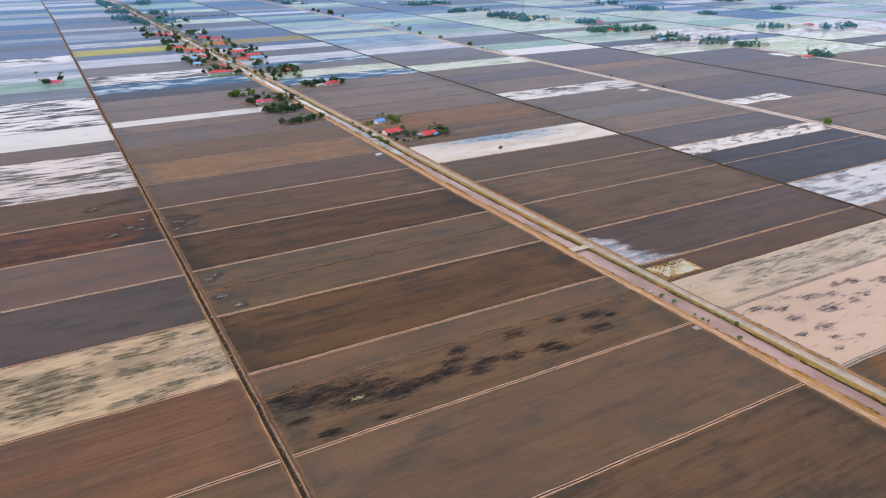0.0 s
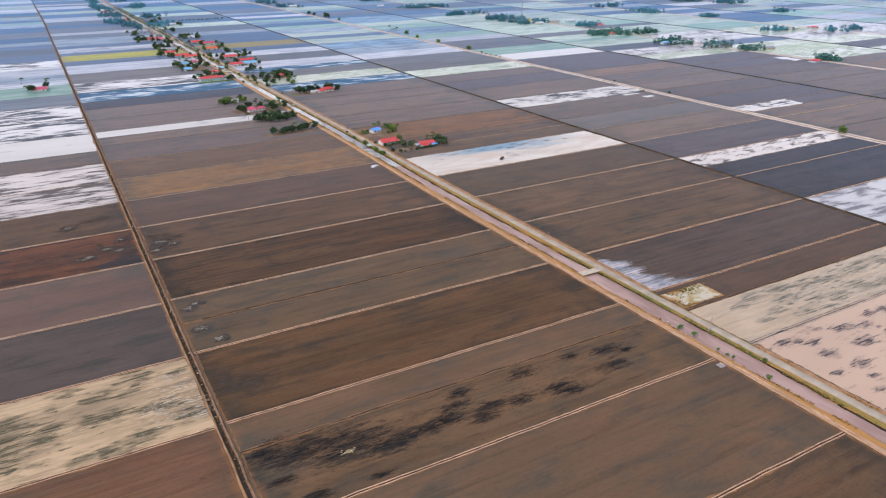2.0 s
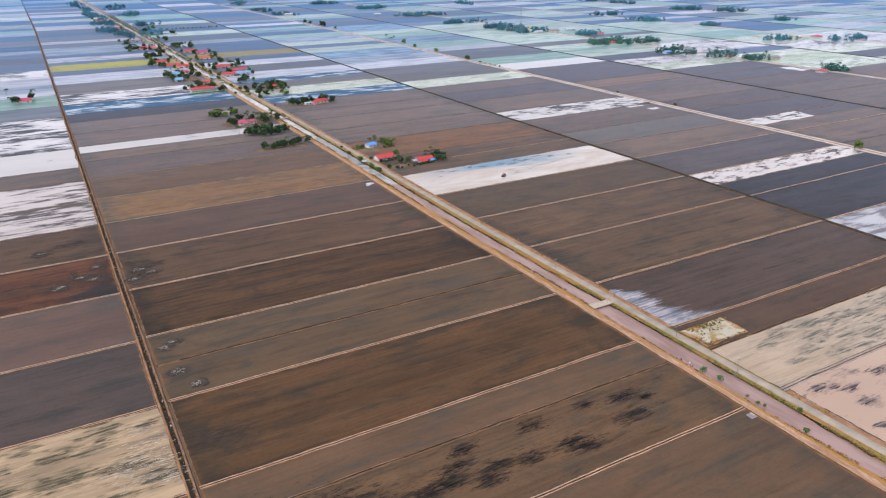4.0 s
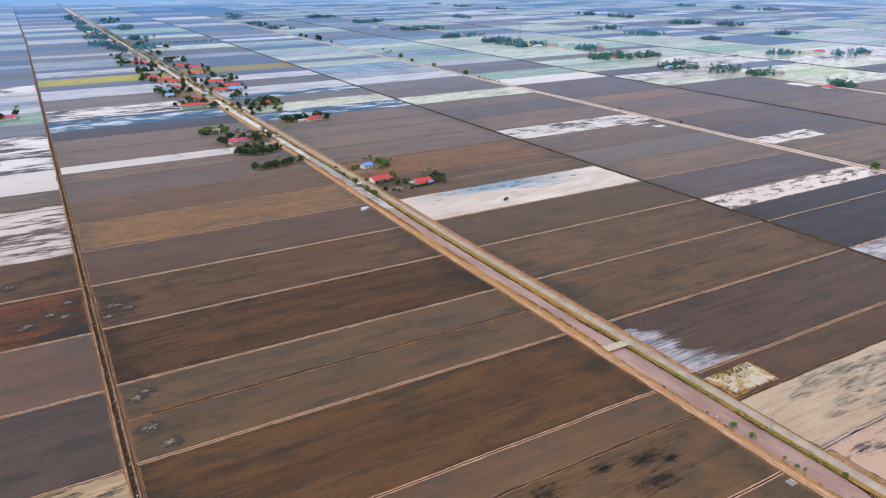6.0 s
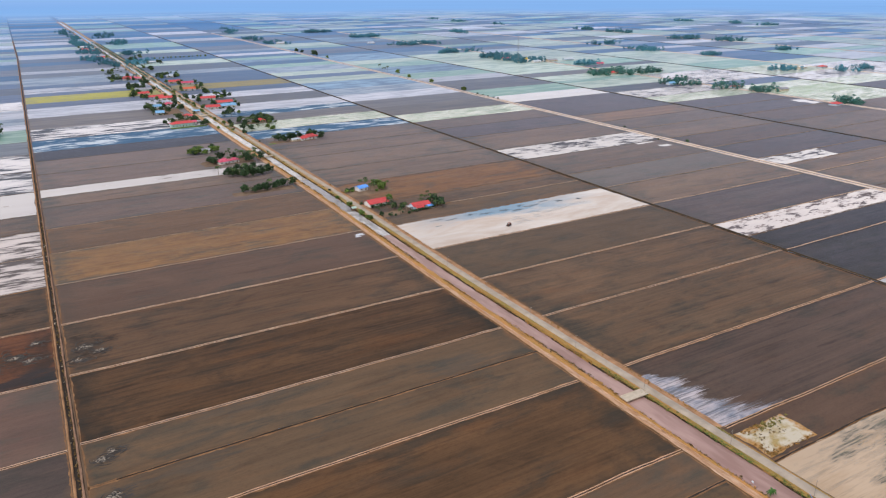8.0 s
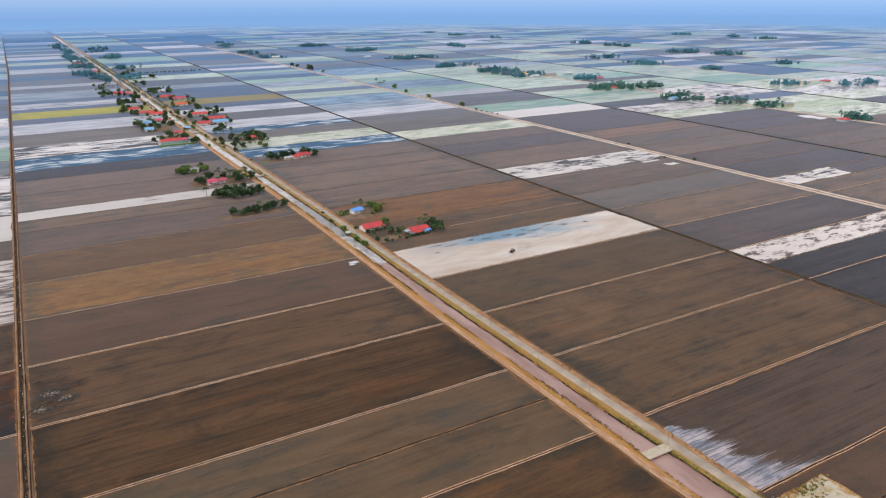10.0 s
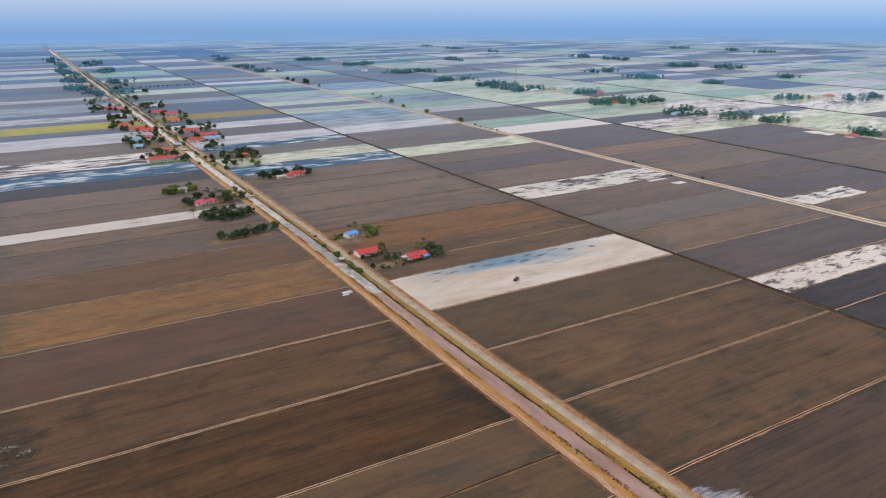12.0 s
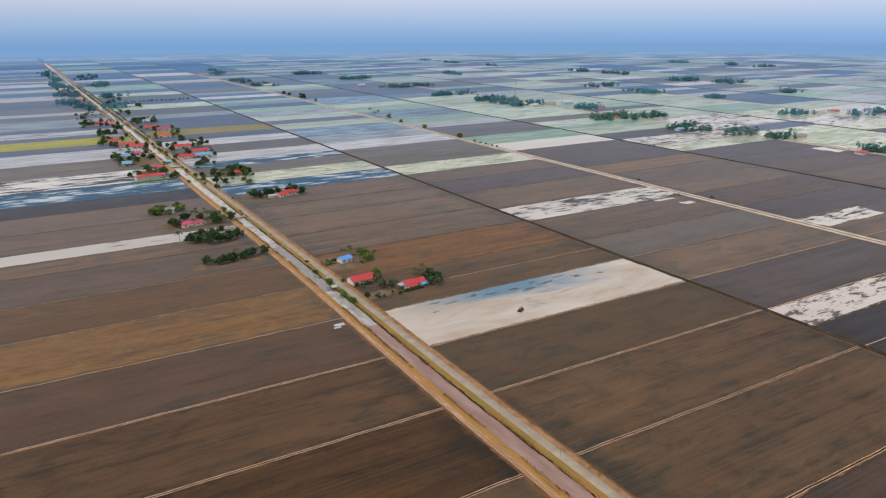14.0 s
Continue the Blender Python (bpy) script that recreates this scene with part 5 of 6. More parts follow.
def shrub(seed, size, leaf, label):
    r = random.Random(seed)
    ob = thing("shrub", (0, 0, -500), label=label, category="shrub")
    s = Shape()
    for i in range(3):
        a = i * 2.1
        s.tube([(0.05 * i, 0, -0.1), (math.cos(a) * size * .3, math.sin(a) * size * .3, size * .6)], [0.06, 0.03], 5)
    part("stems", s.data("stems", BARK), ob)
    c = Shape()
    for i in range(4):
        leaves(c, (r.uniform(-.4, .4) * size, r.uniform(-.4, .4) * size, size * r.uniform(.4, .75)), (size * .45, size * .45, size * .38), 34, 0.26 + 0.1 * size, r)
    part("foliage", c.data("foliage", LEAF[leaf]), ob)
    return ob


KINDS = {
    "P": [palm(i, h, 3.8, "tall coconut palm with drooping green fronds", fronds=24) for i, h in ((1, 8.4), (2, 6.4), (3, 10.0))],
    "p": [palm(i, h, 2.3, "young palm with arching green fronds", "banana", 14, 1.7) for i, h in ((5, 1.6), (6, 2.2))],
    "D": [broadleaf(i, h, w, "dark", "dense dark green broadleaf tree") for i, h, w in ((11, 9.0, 5.2), (12, 7.8, 4.8), (13, 10.0, 5.4))],
    "F": [broadleaf(i, h, w, "fresh", "bright green broadleaf tree") for i, h, w in ((21, 7.2, 4.4), (22, 6.2, 4.0))],
    "s": [shrub(i, h, "dark", "low dark green shrub") for i, h in ((31, 2.4), (32, 1.8))],
    "f": [shrub(i, h, "fresh", "low bright green shrub") for i, h in ((41, 2.0), (42, 1.5))],
}
planted = {}
plant_rng = random.Random(5)


def plant(kind, x, y, size=1.0, group="trees of the hamlets"):
    if any(abs(x - a) < c and abs(y - b) < d for a, b, c, d in taken):
        return None
    choice = KINDS[kind][planted.get(kind, 0) % len(KINDS[kind])]
    planted[kind] = planted.get(kind, 0) + 1
    s = size * plant_rng.uniform(0.88, 1.14)
    m = Matrix.Translation((x, y, 0.0)) @ Matrix.Rotation(plant_rng.uniform(0, 6.28), 4, "Z") @ Matrix.Diagonal((s, s, s * plant_rng.uniform(0.92, 1.1), 1))
    return tagged(copy_thing(choice, m), group=group)


def grove(kinds, points, size=1.0):
    for i, (x, y) in enumerate(points):
        plant(kinds[i % len(kinds)], x, y, size)


# round the three roadside houses
grove("PPPP", [(257, 794), (261, 785), (252, 772), (256, 789)], 0.72)
grove("FFF", [(264, 775), (267, 778), (262, 771)], 0.9)
grove("fs", [(257, 769), (235, 781), (238, 778), (240, 783), (233, 778)], 1.3)
grove("sF", [(228.8, 739), (253, 738), (253.5, 733)], 0.9)
grove("DPs", [(230, 704), (233, 722), (236, 721)], 0.5)
grove("Ps", [(229, 708), (240, 706), (244, 699)], 0.6)
grove("PsP", [(245, 712), (248, 709), (243, 717), (251, 704), (248, 703)], 0.8)
grove("sss", [(255, 700), (258, 700), (261, 700.5), (264, 701), (267, 701), (270, 701.5), (273, 702), (240, 699), (236, 700), (251, 698)], 1.0)
grove("DPPDPP", [(276, 703), (279, 707), (280, 716), (282, 711), (279, 722), (277, 726), (283, 704), (284, 716), (281, 699)], 0.66)
grove("DPDDP", [(277, 714), (274, 720), (286, 709), (285, 721), (283, 727), (288, 714), (278, 697), (247, 715), (252, 712)], 0.6)
grove("PFP", [(259, 779), (266, 786), (268, 772), (250, 789), (264, 791)], 0.7)
grove("s", [(232.5, 725.5), (236, 725), (239.5, 725.5), (243, 726), (247, 727)], 1.0)
# between canal and road
grove("FsF", [(218.6, 739), (216.9, 731), (218.8, 718), (217.6, 713), (218.4, 708), (217.6, 703), (218.6, 699), (217.4, 753), (218.6, 765)], 0.6)
y = 775.0
while y < 1500:
    thick = (0.75 if y > 1200 else 0.45) + 1.1 * noise.noise(Vector((y * 0.021, 3.7, 0.2)))
    for x in ((217.6, 219.0, 205.8) if y > 1120 else (218.4,)):
        if plant_rng.random() < thick * (1.0 if x > 210 else 0.5):
            plant(plant_rng.choice("ffFfps" if y > 960 else "sfs"), x + drift(y) + plant_rng.uniform(-.7, .7), y + plant_rng.uniform(-4, 4), plant_rng.uniform(0.4, 0.72))
    y += 8
hedge = Shape()
while y < 2700:
    for x in (217.6, 219.0, 205.8, 200.6, 226.0):
        if plant_rng.random() < (0.8 if x > 210 else 0.5) + noise.noise(Vector((y * 0.021, 3.7, 0.2))):
            size = plant_rng.uniform(0.9, 2.2)
            spot = (x + drift(y) + plant_rng.uniform(-.7, .7), y + plant_rng.uniform(-4, 4))
            hedge.tube([(*spot, -0.1), (*spot, size)], [0.1, 0.04], 4)
            leaves(hedge, (*spot, size * 1.1), (size * .9, size * .9, size), 30, 0.6, plant_rng)
    y += 8
tagged(new("canal_shrubs", hedge.data("canal_shrubs", LEAF["far"])), label="distant shrubs lining the canal and its road, green tinted with haze", category="shrubs", kind="stuff")
# first hamlet, west of the canal
grove("FFFs", [(153, 996), (157, 999), (161, 1007), (169, 1008), (172, 1003), (176, 1000), (150, 1001), (166, 1012)], 1.05)
grove("DsD", [(162, 949), (165, 956), (170, 962), (160, 943), (176, 955), (174, 965), (158, 951)], 0.8)
grove("PPDP", [(187, 938), (190, 944), (193, 937), (197, 946), (199, 940), (203, 949), (195, 951), (188, 950), (201, 955)], 0.95)
grove("PDPs", [(183, 934), (207, 941), (199, 933), (192, 956), (205, 960), (184, 957), (178, 960), (168, 953), (164, 938), (160, 956), (173, 935)], 0.8)
grove("DFDs", [(155, 1003), (159, 1010), (174, 1009), (179, 1005), (152, 994), (163, 992)], 0.9)
grove("sP", [(187, 987), (193, 983), (199, 975), (184, 975)], 0.7)
grove("DPDPD", [(160, 886), (163, 882), (166, 884), (169, 881), (172, 877), (175, 876), (178, 878), (181, 876), (184, 879), (187, 877), (190, 880), (194, 880), (197, 882), (176, 887), (165, 892), (170, 890), (154, 899)], 1.0)
grove("D", [(182, 908), (186, 904), (190, 908)], 0.6)
grove("DPDD", [(158, 824), (162, 821), (166, 820), (170, 821), (174, 821), (180, 823), (184, 824), (188, 826), (193, 828), (197, 828), (178, 826), (202, 828)], 0.78)
# hamlets east of the road
grove("PDD", [(247, 1022), (251, 1018), (255, 1012), (259, 1014), (264, 1016), (269, 1018), (274, 1021), (278, 1023), (297, 1006), (300, 1010), (291, 1024), (295, 1022), (285, 1006)], 0.95)
grove("PPD", [(258, 1145), (261, 1156), (268, 1160), (275, 1156), (280, 1152), (283, 1144), (285, 1158), (278, 1140), (262, 1138), (248, 1138), (256, 1164), (272, 1166)], 0.9)
grove("sD", [(231, 1025), (229, 1080), (228, 1120)], 0.7)
# gardens of the long village: clumps that crowd the houses
garden_w = [(159, 1340), (162, 1322), (166, 1311), (177, 1354), (181, 1300), (201, 1305), (204, 1373), (173, 1451), (178, 1583), (204, 1643), (164, 1191), (190, 1208), (197, 1192), (203, 1163), (184, 1225), (160, 1478), (166, 1500)]
garden_e = [(240, 1372), (284, 1423), (284, 1392), (253, 1245), (244, 1216), (271, 1453), (272, 1524), (281, 1542), (243, 1517), (264, 1745), (252, 1733), (278, 1732), (234, 1413), (246, 2096), (254, 2118), (279, 2170), (256, 2039), (296, 1989), (248, 1158), (246, 1132), (269, 1172), (279, 1168), (280, 1150), (277, 1128), (254, 1146), (243, 1114), (266, 1108), (231, 1135)]
for x, y in garden_w + garden_e:
    for i in range(6):
        plant(plant_rng.choice("DPPDFPs"), x + plant_rng.gauss(0, 4.2), y + plant_rng.gauss(0, 8.0), 0.82)
for x0, x1, y0, y1, count in [(165, 198, 1545, 1600, 10), (150, 198, 1685, 1770, 26), (236, 275, 1690, 1745, 12), (160, 198, 1800, 1900, 14), (236, 262, 1840, 1900, 8)]:
    for _ in range(count):
        plant(plant_rng.choice("DPPFDPs"), plant_rng.uniform(x0, x1), plant_rng.uniform(y0, y1), 0.9)
for hx, hy, hl, hw, _, _ in village + village_far:
    for side in (-1, 1):
        for _ in range(3):
            plant(plant_rng.choice("PDsFP"), hx + side * (hl * 0.6 + plant_rng.uniform(2.2, 5)), hy + plant_rng.uniform(-7, 6), 0.75)
    for _ in range(2):
        plant(plant_rng.choice("sfsp"), hx + plant_rng.uniform(-.5, .5) * hl, hy - hw * 0.55 - plant_rng.uniform(2.6, 6), 1.0)
for i in range(16):
    plant("f", 160 + 2.6 * i, 1157.5 + plant_rng.uniform(-1.5, 1.5), 0.6)
# palms and bushes on the near canal banks
for x, y, k, s in [(208.6, 342.5, "p", 0.95), (208.4, 334.8, "p", 0.95), (208, 319.7, "f", 0.6), (207.6, 314.5, "f", 0.7), (208.6, 312, "f", 0.7), (207.8, 292.5, "f", 0.8), (217.0, 302.2, "F", 0.34), (629.5, 540, "F", 1.1)]:
    plant(k, x, y, s, "plants on the banks")
grove('PD', [(-45, 1219), (-43, 1213), (-21, 1237), (-24, 1233), (-52, 1284), (-40, 1209), (-48, 1225)])
# trees along the far track
for x, y, k, s in [(657, 1523, "F", 1.4), (653, 1560, "P", 1), (654, 1575, "P", 1), (655, 1588, "P", 1), (655, 1600, "P", 1), (646, 1454, "F", .9), (645, 1366, "F", 1.2), (640, 1247, "F", 1.1), (640, 1206, "s", 1.2), (640, 1190, "s", 1),
                   (640, 1176, "s", 1), (640, 1160, "s", 1), (640, 1148, "s", 1), (650, 2095, "D", 1.2), (652, 2060, "D", 1.3), (655, 1985, "D", 1.3), (656, 1970, "D", 1.3), (656, 1893, "F", 1), (641, 873, "s", 1.3), (638, 771, "s", 1.3), (623, 800, "s", .9)]:
    plant(k, x, y, s, "trees along the far track")

for i in range(13):
    plant("F", 300 + 10 * i + plant_rng.uniform(-2, 2), 2108 + plant_rng.uniform(-3, 3), 0.6, "row of trees along a bund")

# ---- distant tree belts ----
belts = [(1000, 2830, 54, 22, 30), (1020, 2510, 54, 27, 34), (1028, 2150, 70, 22, 40), (1020, 1868, 64, 18, 26), (985, 1710, 22, 34, 14), (1012, 1630, 34, 110, 44), (1078, 1455, 28, 12, 12),
         (1008, 1303, 40, 30, 30), (1085, 1275, 30, 14, 14), (1012, 1122, 24, 26, 18), (1036, 1050, 14, 14, 9), (1052, 985, 18, 12, 8), (1046, 846, 13, 18, 9), (1330, 1165, 32, 16, 12), (1425, 1085, 14, 14, 6),
         (1490, 1090, 20, 20, 10), (1418, 2540, 22, 100, 26), (1488, 1843, 38, 14, 14), (1440, 1640, 38, 42, 22), (1465, 1445, 16, 28, 10), (1828, 1868, 40, 36, 30), (1880, 1740, 34, 36, 24),
         (1745, 1458, 16, 18, 12), (1885, 2400, 20, 42, 18), (1872, 2190, 22, 55, 20), (1806, 3444, 20, 40, 6), (1804, 3160, 20, 60, 9), (1805, 2874, 20, 40, 7), (2645, 2610, 24, 50, 14), (2670, 2350, 50, 40, 18), (2645, 2200, 50, 30, 16)]
belts += [(172, 2150, 16, 50, 12), (176, 2380, 16, 60, 12), (182, 2680, 18, 110, 14), (190, 3300, 24, 200, 16), (190, 2050, 12, 60, 12), (190, 2350, 12, 90, 14), (192, 2650, 12, 120, 16), (194, 3000, 14, 160, 16), (262, 2010, 30, 25, 20), (270, 2250, 30, 60, 14), (280, 2650, 34, 100, 18), (290, 3050, 30, 160, 16),
          (690, 2640, 24, 110, 14), (700, 2400, 30, 50, 10), (720, 3050, 30, 180, 16)]
for cx, cy, sx, sy, count in belts:
    s = Shape()
    clumps = [(plant_rng.uniform(-1, 1) * sx, plant_rng.gauss(0, sy * .5)) for _ in range(max(5, count // 2))]
    for _ in range(int(count * 3.2)):
        bx, by = plant_rng.choice(clumps)
        x, y = bx + plant_rng.gauss(0, 7), by + plant_rng.gauss(0, 7)
        h = plant_rng.uniform(5.5, 12.5)
        s.tube([(x, y, -0.1), (x, y, h * .7)], [0.25, 0.12], 4)
        if plant_rng.random() < 0.22:
            leaves(s, (x, y, h * .98), (3.4, 3.4, 1.3), 26, 1.3, plant_rng)
        for z in (.22, .42, .66):
            leaves(s, (x + plant_rng.uniform(-2.5, 2.5), y + plant_rng.uniform(-2.5, 2.5), h * z), (3.4, 3.4, h * .24), 20, 1.15, plant_rng)
    # belts farther off get the bluer leaf colour, for haze
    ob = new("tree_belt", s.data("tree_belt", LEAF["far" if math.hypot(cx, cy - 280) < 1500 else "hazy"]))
    ob.location = (cx, cy, 0)
    tagged(ob, label="distant belt of hamlet trees, green tinted blue with haze", category="trees", kind="stuff")

LAWN = plain("green_lawn", (0.12, 0.19, 0.035), 0.9, 0.3, 0.3, spec=0.2)
for lx, ly, lw, ld in ((160, 1157, 44, 10), (236, 1006, 8, 3)):
    lawn = new("lawn", plot_mesh(0, lw, 0, ld, LAWN, int(lx), 12, 6, 1.2))
    lawn.location = (lx, ly, 0.08)
    tagged(lawn, label="rough green grass yard beside a house", category="lawn")
YARD = plain("bare_yard", (0.21, 0.138, 0.088), 0.95, 0.3, 0.15, spec=0.15)
for lx, ly, lw, ld in ((232, 764, 40, 30), (229, 700, 30, 12), (150, 934, 50, 24), (148, 815, 54, 12), (240, 1005, 50, 14), (250, 1140, 30, 18), (172, 1190, 28, 40), (238, 1284, 30, 50), (170, 1270, 28, 50)):
    yard = new("yard", plot_mesh(0, lw, 0, ld, YARD, int(ly), 14, 8, 2.5))
    yard.location = (lx, ly, 0.06)
    tagged(yard, label="bare trodden earth yard round the houses", category="yard")

# ---- tufts along the banks ----
for name, x_mid, x_half, leaf, y0, y1, count, label in [
        ("bank_grass", 205.2, 0.8, "dry", 150, 1000, 3200, "dry orange grass tufts on the canal bank"), ("bank_grass", 216.6, 1.1, "olive", 150, 440, 1250, "olive grass tufts on the road bank"), ("bank_grass", 216.6, 1.1, "dry", 440, 1000, 2200, "dry orange grass tufts on the road bank"),
        ("bank_weed", 217.6, 0.8, "fresh", 300, 440, 900, "green weeds on the canal bank"), ("bank_weed", 216.0, 0.8, "brown", 150, 1000, 2600, "dark brown weed clumps at the water edge"), ("bank_weed", 205.7, 0.7, "brown", 150, 1000, 1800, "dark brown weed clumps at the water edge"), ("ditch_weed", 0.3, 0.5, "brown", 100, 1200, 1700, "brown weeds in the field ditch"), ("ditch_straw", 0.0, 0.8, "straw", 250, 900, 45, "bits of pale straw in the field ditch"), ("ditch_weed", 429.0, 0.5, "brown", 300, 1200, 900, "brown weeds in the field ditch"),
        ("verge_weed", 224.3, 0.5, "olive", 314, 380, 260, "olive weeds on the road verge"), ("verge_weed", 225.4, 1.2, "dry", 150, 314, 500, "dry weeds on the road verge"), ("verge_weed", 226.2, 0.8, "dry", 380, 900, 700, "dry weeds on the road verge")]:
    s = Shape()
    for _ in range(count):
        y = plant_rng.uniform(y0, y1)
        if noise.noise(Vector((y * 0.06, x_mid, 0.3))) < (0.12 if leaf == "brown" else -0.12) and "ditch" not in name:
            continue
        side = west_side if 204 < x_mid < 207 else (east_side if 215 < x_mid < 217 else (drift if 217 < x_mid < 230 else lean))
        x, size = x_mid + side(y) + plant_rng.gauss(0, x_half * 0.6), plant_rng.uniform(0.2, 0.55)
        base = 0.0 if "bank" in name else (-0.35 if "ditch" in name else 0.12)
        leaves(s, (x, y, base + size * 0.4), (size * .8, size * .9, size * .5), 4, size * .9, plant_rng, 1.0)
    tagged(new(name, s.data(name, LEAF[leaf])), label=label, category="grass", kind="stuff")
for leaf, count, words in (("olive", 60, "olive grass tufts on the straw corner"), ("dry", 130, "orange grass tufts round the straw corner"), ("brown", 16, "brown weed tufts on the straw corner")):
    s = Shape()
    for _ in range(count):
        x, y = corner_rng.uniform(1, 27), corner_rng.uniform(1, 16.5)
        if leaf == "olive":
            x, y = corner_rng.gauss(18, 4.5), corner_rng.uniform(13.0, 17.0)
        elif leaf == "brown":
            x, y = corner_rng.uniform(5, 20), corner_rng.gauss(10.5, 1.6)
        else:
            spot = corner_rng.random()
            x, y = (abs(corner_rng.gauss(0, 2.5)) + 0.3, abs(corner_rng.gauss(0, 3)) + 0.3) if spot < 0.45 else ((x, corner_rng.uniform(0.2, 1.6)) if spot < 0.75 else (corner_rng.uniform(3, 14), corner_rng.uniform(14, 17)))
        size = corner_rng.uniform(0.3, 0.75) * (1.2 if leaf == "olive" else 1.0)
        leaves(s, (x, y, size * 0.3), (size * 0.9, size * 0.9, size * 0.5), 6, size * 0.7, corner_rng, 1.0)
    tuft = new("grass_tufts", s.data("grass_tufts", LEAF[leaf]))
    tuft.location = (226.3, 356.2, 0.06)
    tagged(tuft, label=words, category="grass", kind="stuff")
for kind in KINDS.values():
    for first in kind:
        for o in (*first.children_recursive, first):
            bpy.data.objects.remove(o)

# ---- houses ----
ROOF = {"red": plain("red_sheet_roof", (0.58, 0.062, 0.056), 0.55, 0.2, 0.5), "pink": plain("faded_red_roof", (0.60, 0.085, 0.14), 0.6, 0.2, 0.5), "blue": plain("blue_sheet_roof", (0.11, 0.31, 0.72), 0.5, 0.2, 0.5),
        "white": plain("bare_zinc_roof", (0.60, 0.62, 0.64), 0.45, 0.15, 0.5, 0.3), "grey": plain("old_zinc_roof", (0.30, 0.29, 0.30), 0.6, 0.25, 0.5), "sky": plain("faded_blue_roof", (0.20, 0.42, 0.62), 0.5, 0.2, 0.5), "orange": plain("orange_tile_roof", (0.60, 0.13, 0.05), 0.7, 0.2, 0.5)}
WALL = {"white": plain("white_plaster", (0.74, 0.72, 0.69), 0.85, 0.1, 0.5), "blue": plain("pale_blue_plaster", (0.50, 0.62, 0.72), 0.85, 0.1, 0.5), "green": plain("green_plaster", (0.40, 0.58, 0.55), 0.85, 0.12, 0.5), "cream": plain("cream_plaster", (0.66, 0.57, 0.43), 0.85, 0.12, 0.5)}
GLASS = Nodes("dark_pane").done((0.03, 0.035, 0.04), 0.08)
TIMBER = plain("brown_timber", (0.16, 0.085, 0.05), 0.8, 0.25, 1.0)


def gable(shape, length, width, low, high, over, thick=0.14):
    """A two-sided roof whose ridge runs along x."""
    a, b = length / 2 + over, width / 2 + over
    drop = (high - low) / (width / 2) * over
    for s in (1, -1):
        v = [(-a, s * b, low - drop), (a, s * b, low - drop), (a, 0, high), (-a, 0, high)]
        v += [(x, y, z + thick) for x, y, z in v]
        f = [(0, 1, 2, 3), (7, 6, 5, 4), (0, 4, 5, 1), (1, 5, 6, 2), (2, 6, 7, 3), (3, 7, 4, 0)]
        shape.add(v, f if s < 0 else [q[::-1] for q in f])


def hip(shape, length, width, low, high, over, thick=0.14):
    a, b, c = length / 2 + over, width / 2 + over, max(0.3, (length - width) / 2)
    v = [(-a, -b, low), (a, -b, low), (a, b, low), (-a, b, low), (-c, 0, high), (c, 0, high)]
    f = [(0, 1, 5, 4), (1, 2, 5), (2, 3, 4, 5), (3, 0, 4)]
    shape.add(v + [(x, y, z - thick) for x, y, z in v[:4]], f + [(0, 6, 7, 1), (1, 7, 8, 2), (2, 8, 9, 3), (3, 9, 6, 0), (9, 8, 7, 6)])


def house(x, y, turn, length, width, roof, wall, label, form="gable", high=2.9, rise=2.0, porch="", detail=True):
    ob = thing("house", (x, y, 0), turn, label=label, category="house", group="houses of the hamlets")
    a, b = length / 2, width / 2
    part("foundation", Shape().box(-a - .2, -b - .2, -0.1, a + .2, b + .2, 0.3).data("foundation", CONCRETE), ob)
    s = Shape()
    top = high + rise * 0.94 if form == "gable" else high
    v = [(-a, -b, .3), (-a, b, .3), (-a, b, high), (-a, 0, top), (-a, -b, high)]
    v += [(a, q, z) for _, q, z in v]
    s.add(v, [(4, 3, 2, 1, 0), (5, 6, 7, 8, 9), (0, 1, 6, 5), (1, 2, 7, 6), (2, 3, 8, 7), (3, 4, 9, 8), (4, 0, 5, 9)])
    part("wall", s.data("wall", WALL[wall]), ob)
    s = Shape()
    (gable if form == "gable" else hip)(s, length, width, high + 0.02, high + rise, 0.7)
    top_part = part("roof", s.data("roof", ROOF[roof]), ob)
    part("ridge_cap", Shape().tube([(-a if form == "gable" else -max(.3, a - b), 0, high + rise + .14), (a if form == "gable" else max(.3, a - b), 0, high + rise + .14)], [0.16, 0.16], 6).data("ridge_cap", ROOF[roof]), top_part)
    n = max(2, int(length / 3.6)) if detail else 2
    for side in (-1, 1):
        for i in range(n):
            wx = -a + length * (i + 0.5) / n
            if side < 0 and i == n // 2:
                door = part("door", Shape().box(wx - .5, side * b - .06, .3, wx + .5, side * b + .06, 2.4).data("door", TIMBER), ob)
                continue
            win = part("window", Shape().box(wx - .75, side * b - .05, 1.15, wx + .75, side * b + .05, 2.35).data("window", WALL["white"]), ob)
            part("pane", Shape().box(wx - .62, side * b - .08, 1.27, wx + .62, side * b + .08, 2.23).data("pane", GLASS), win)
    if porch:
        px = {"front": (0, -b - 1.4, length * .45, 2.8), "side": (-a - 1.8, 0, 3.4, width * .6), "end": (a + 1.6, 0, 3.0, width * .5)}[porch]
        cx, cy, w, d = px
        part("porch_roof", Shape().box(cx - w / 2, cy - d / 2, 2.45, cx + w / 2, cy + d / 2, 2.58, 0.03).data("porch_roof", ROOF["white"]), ob, "pale porch roof")
        for sx in (-1, 1):
            for sy in (-1, 1):
                qx, qy = cx + sx * (w / 2 - .25), cy + sy * (d / 2 - .25)
                part("post", Shape().tube([(qx, qy, -0.05), (qx, qy, 2.46)], [0.08, 0.08], 6).data("post", CONCRETE), ob)
    return ob


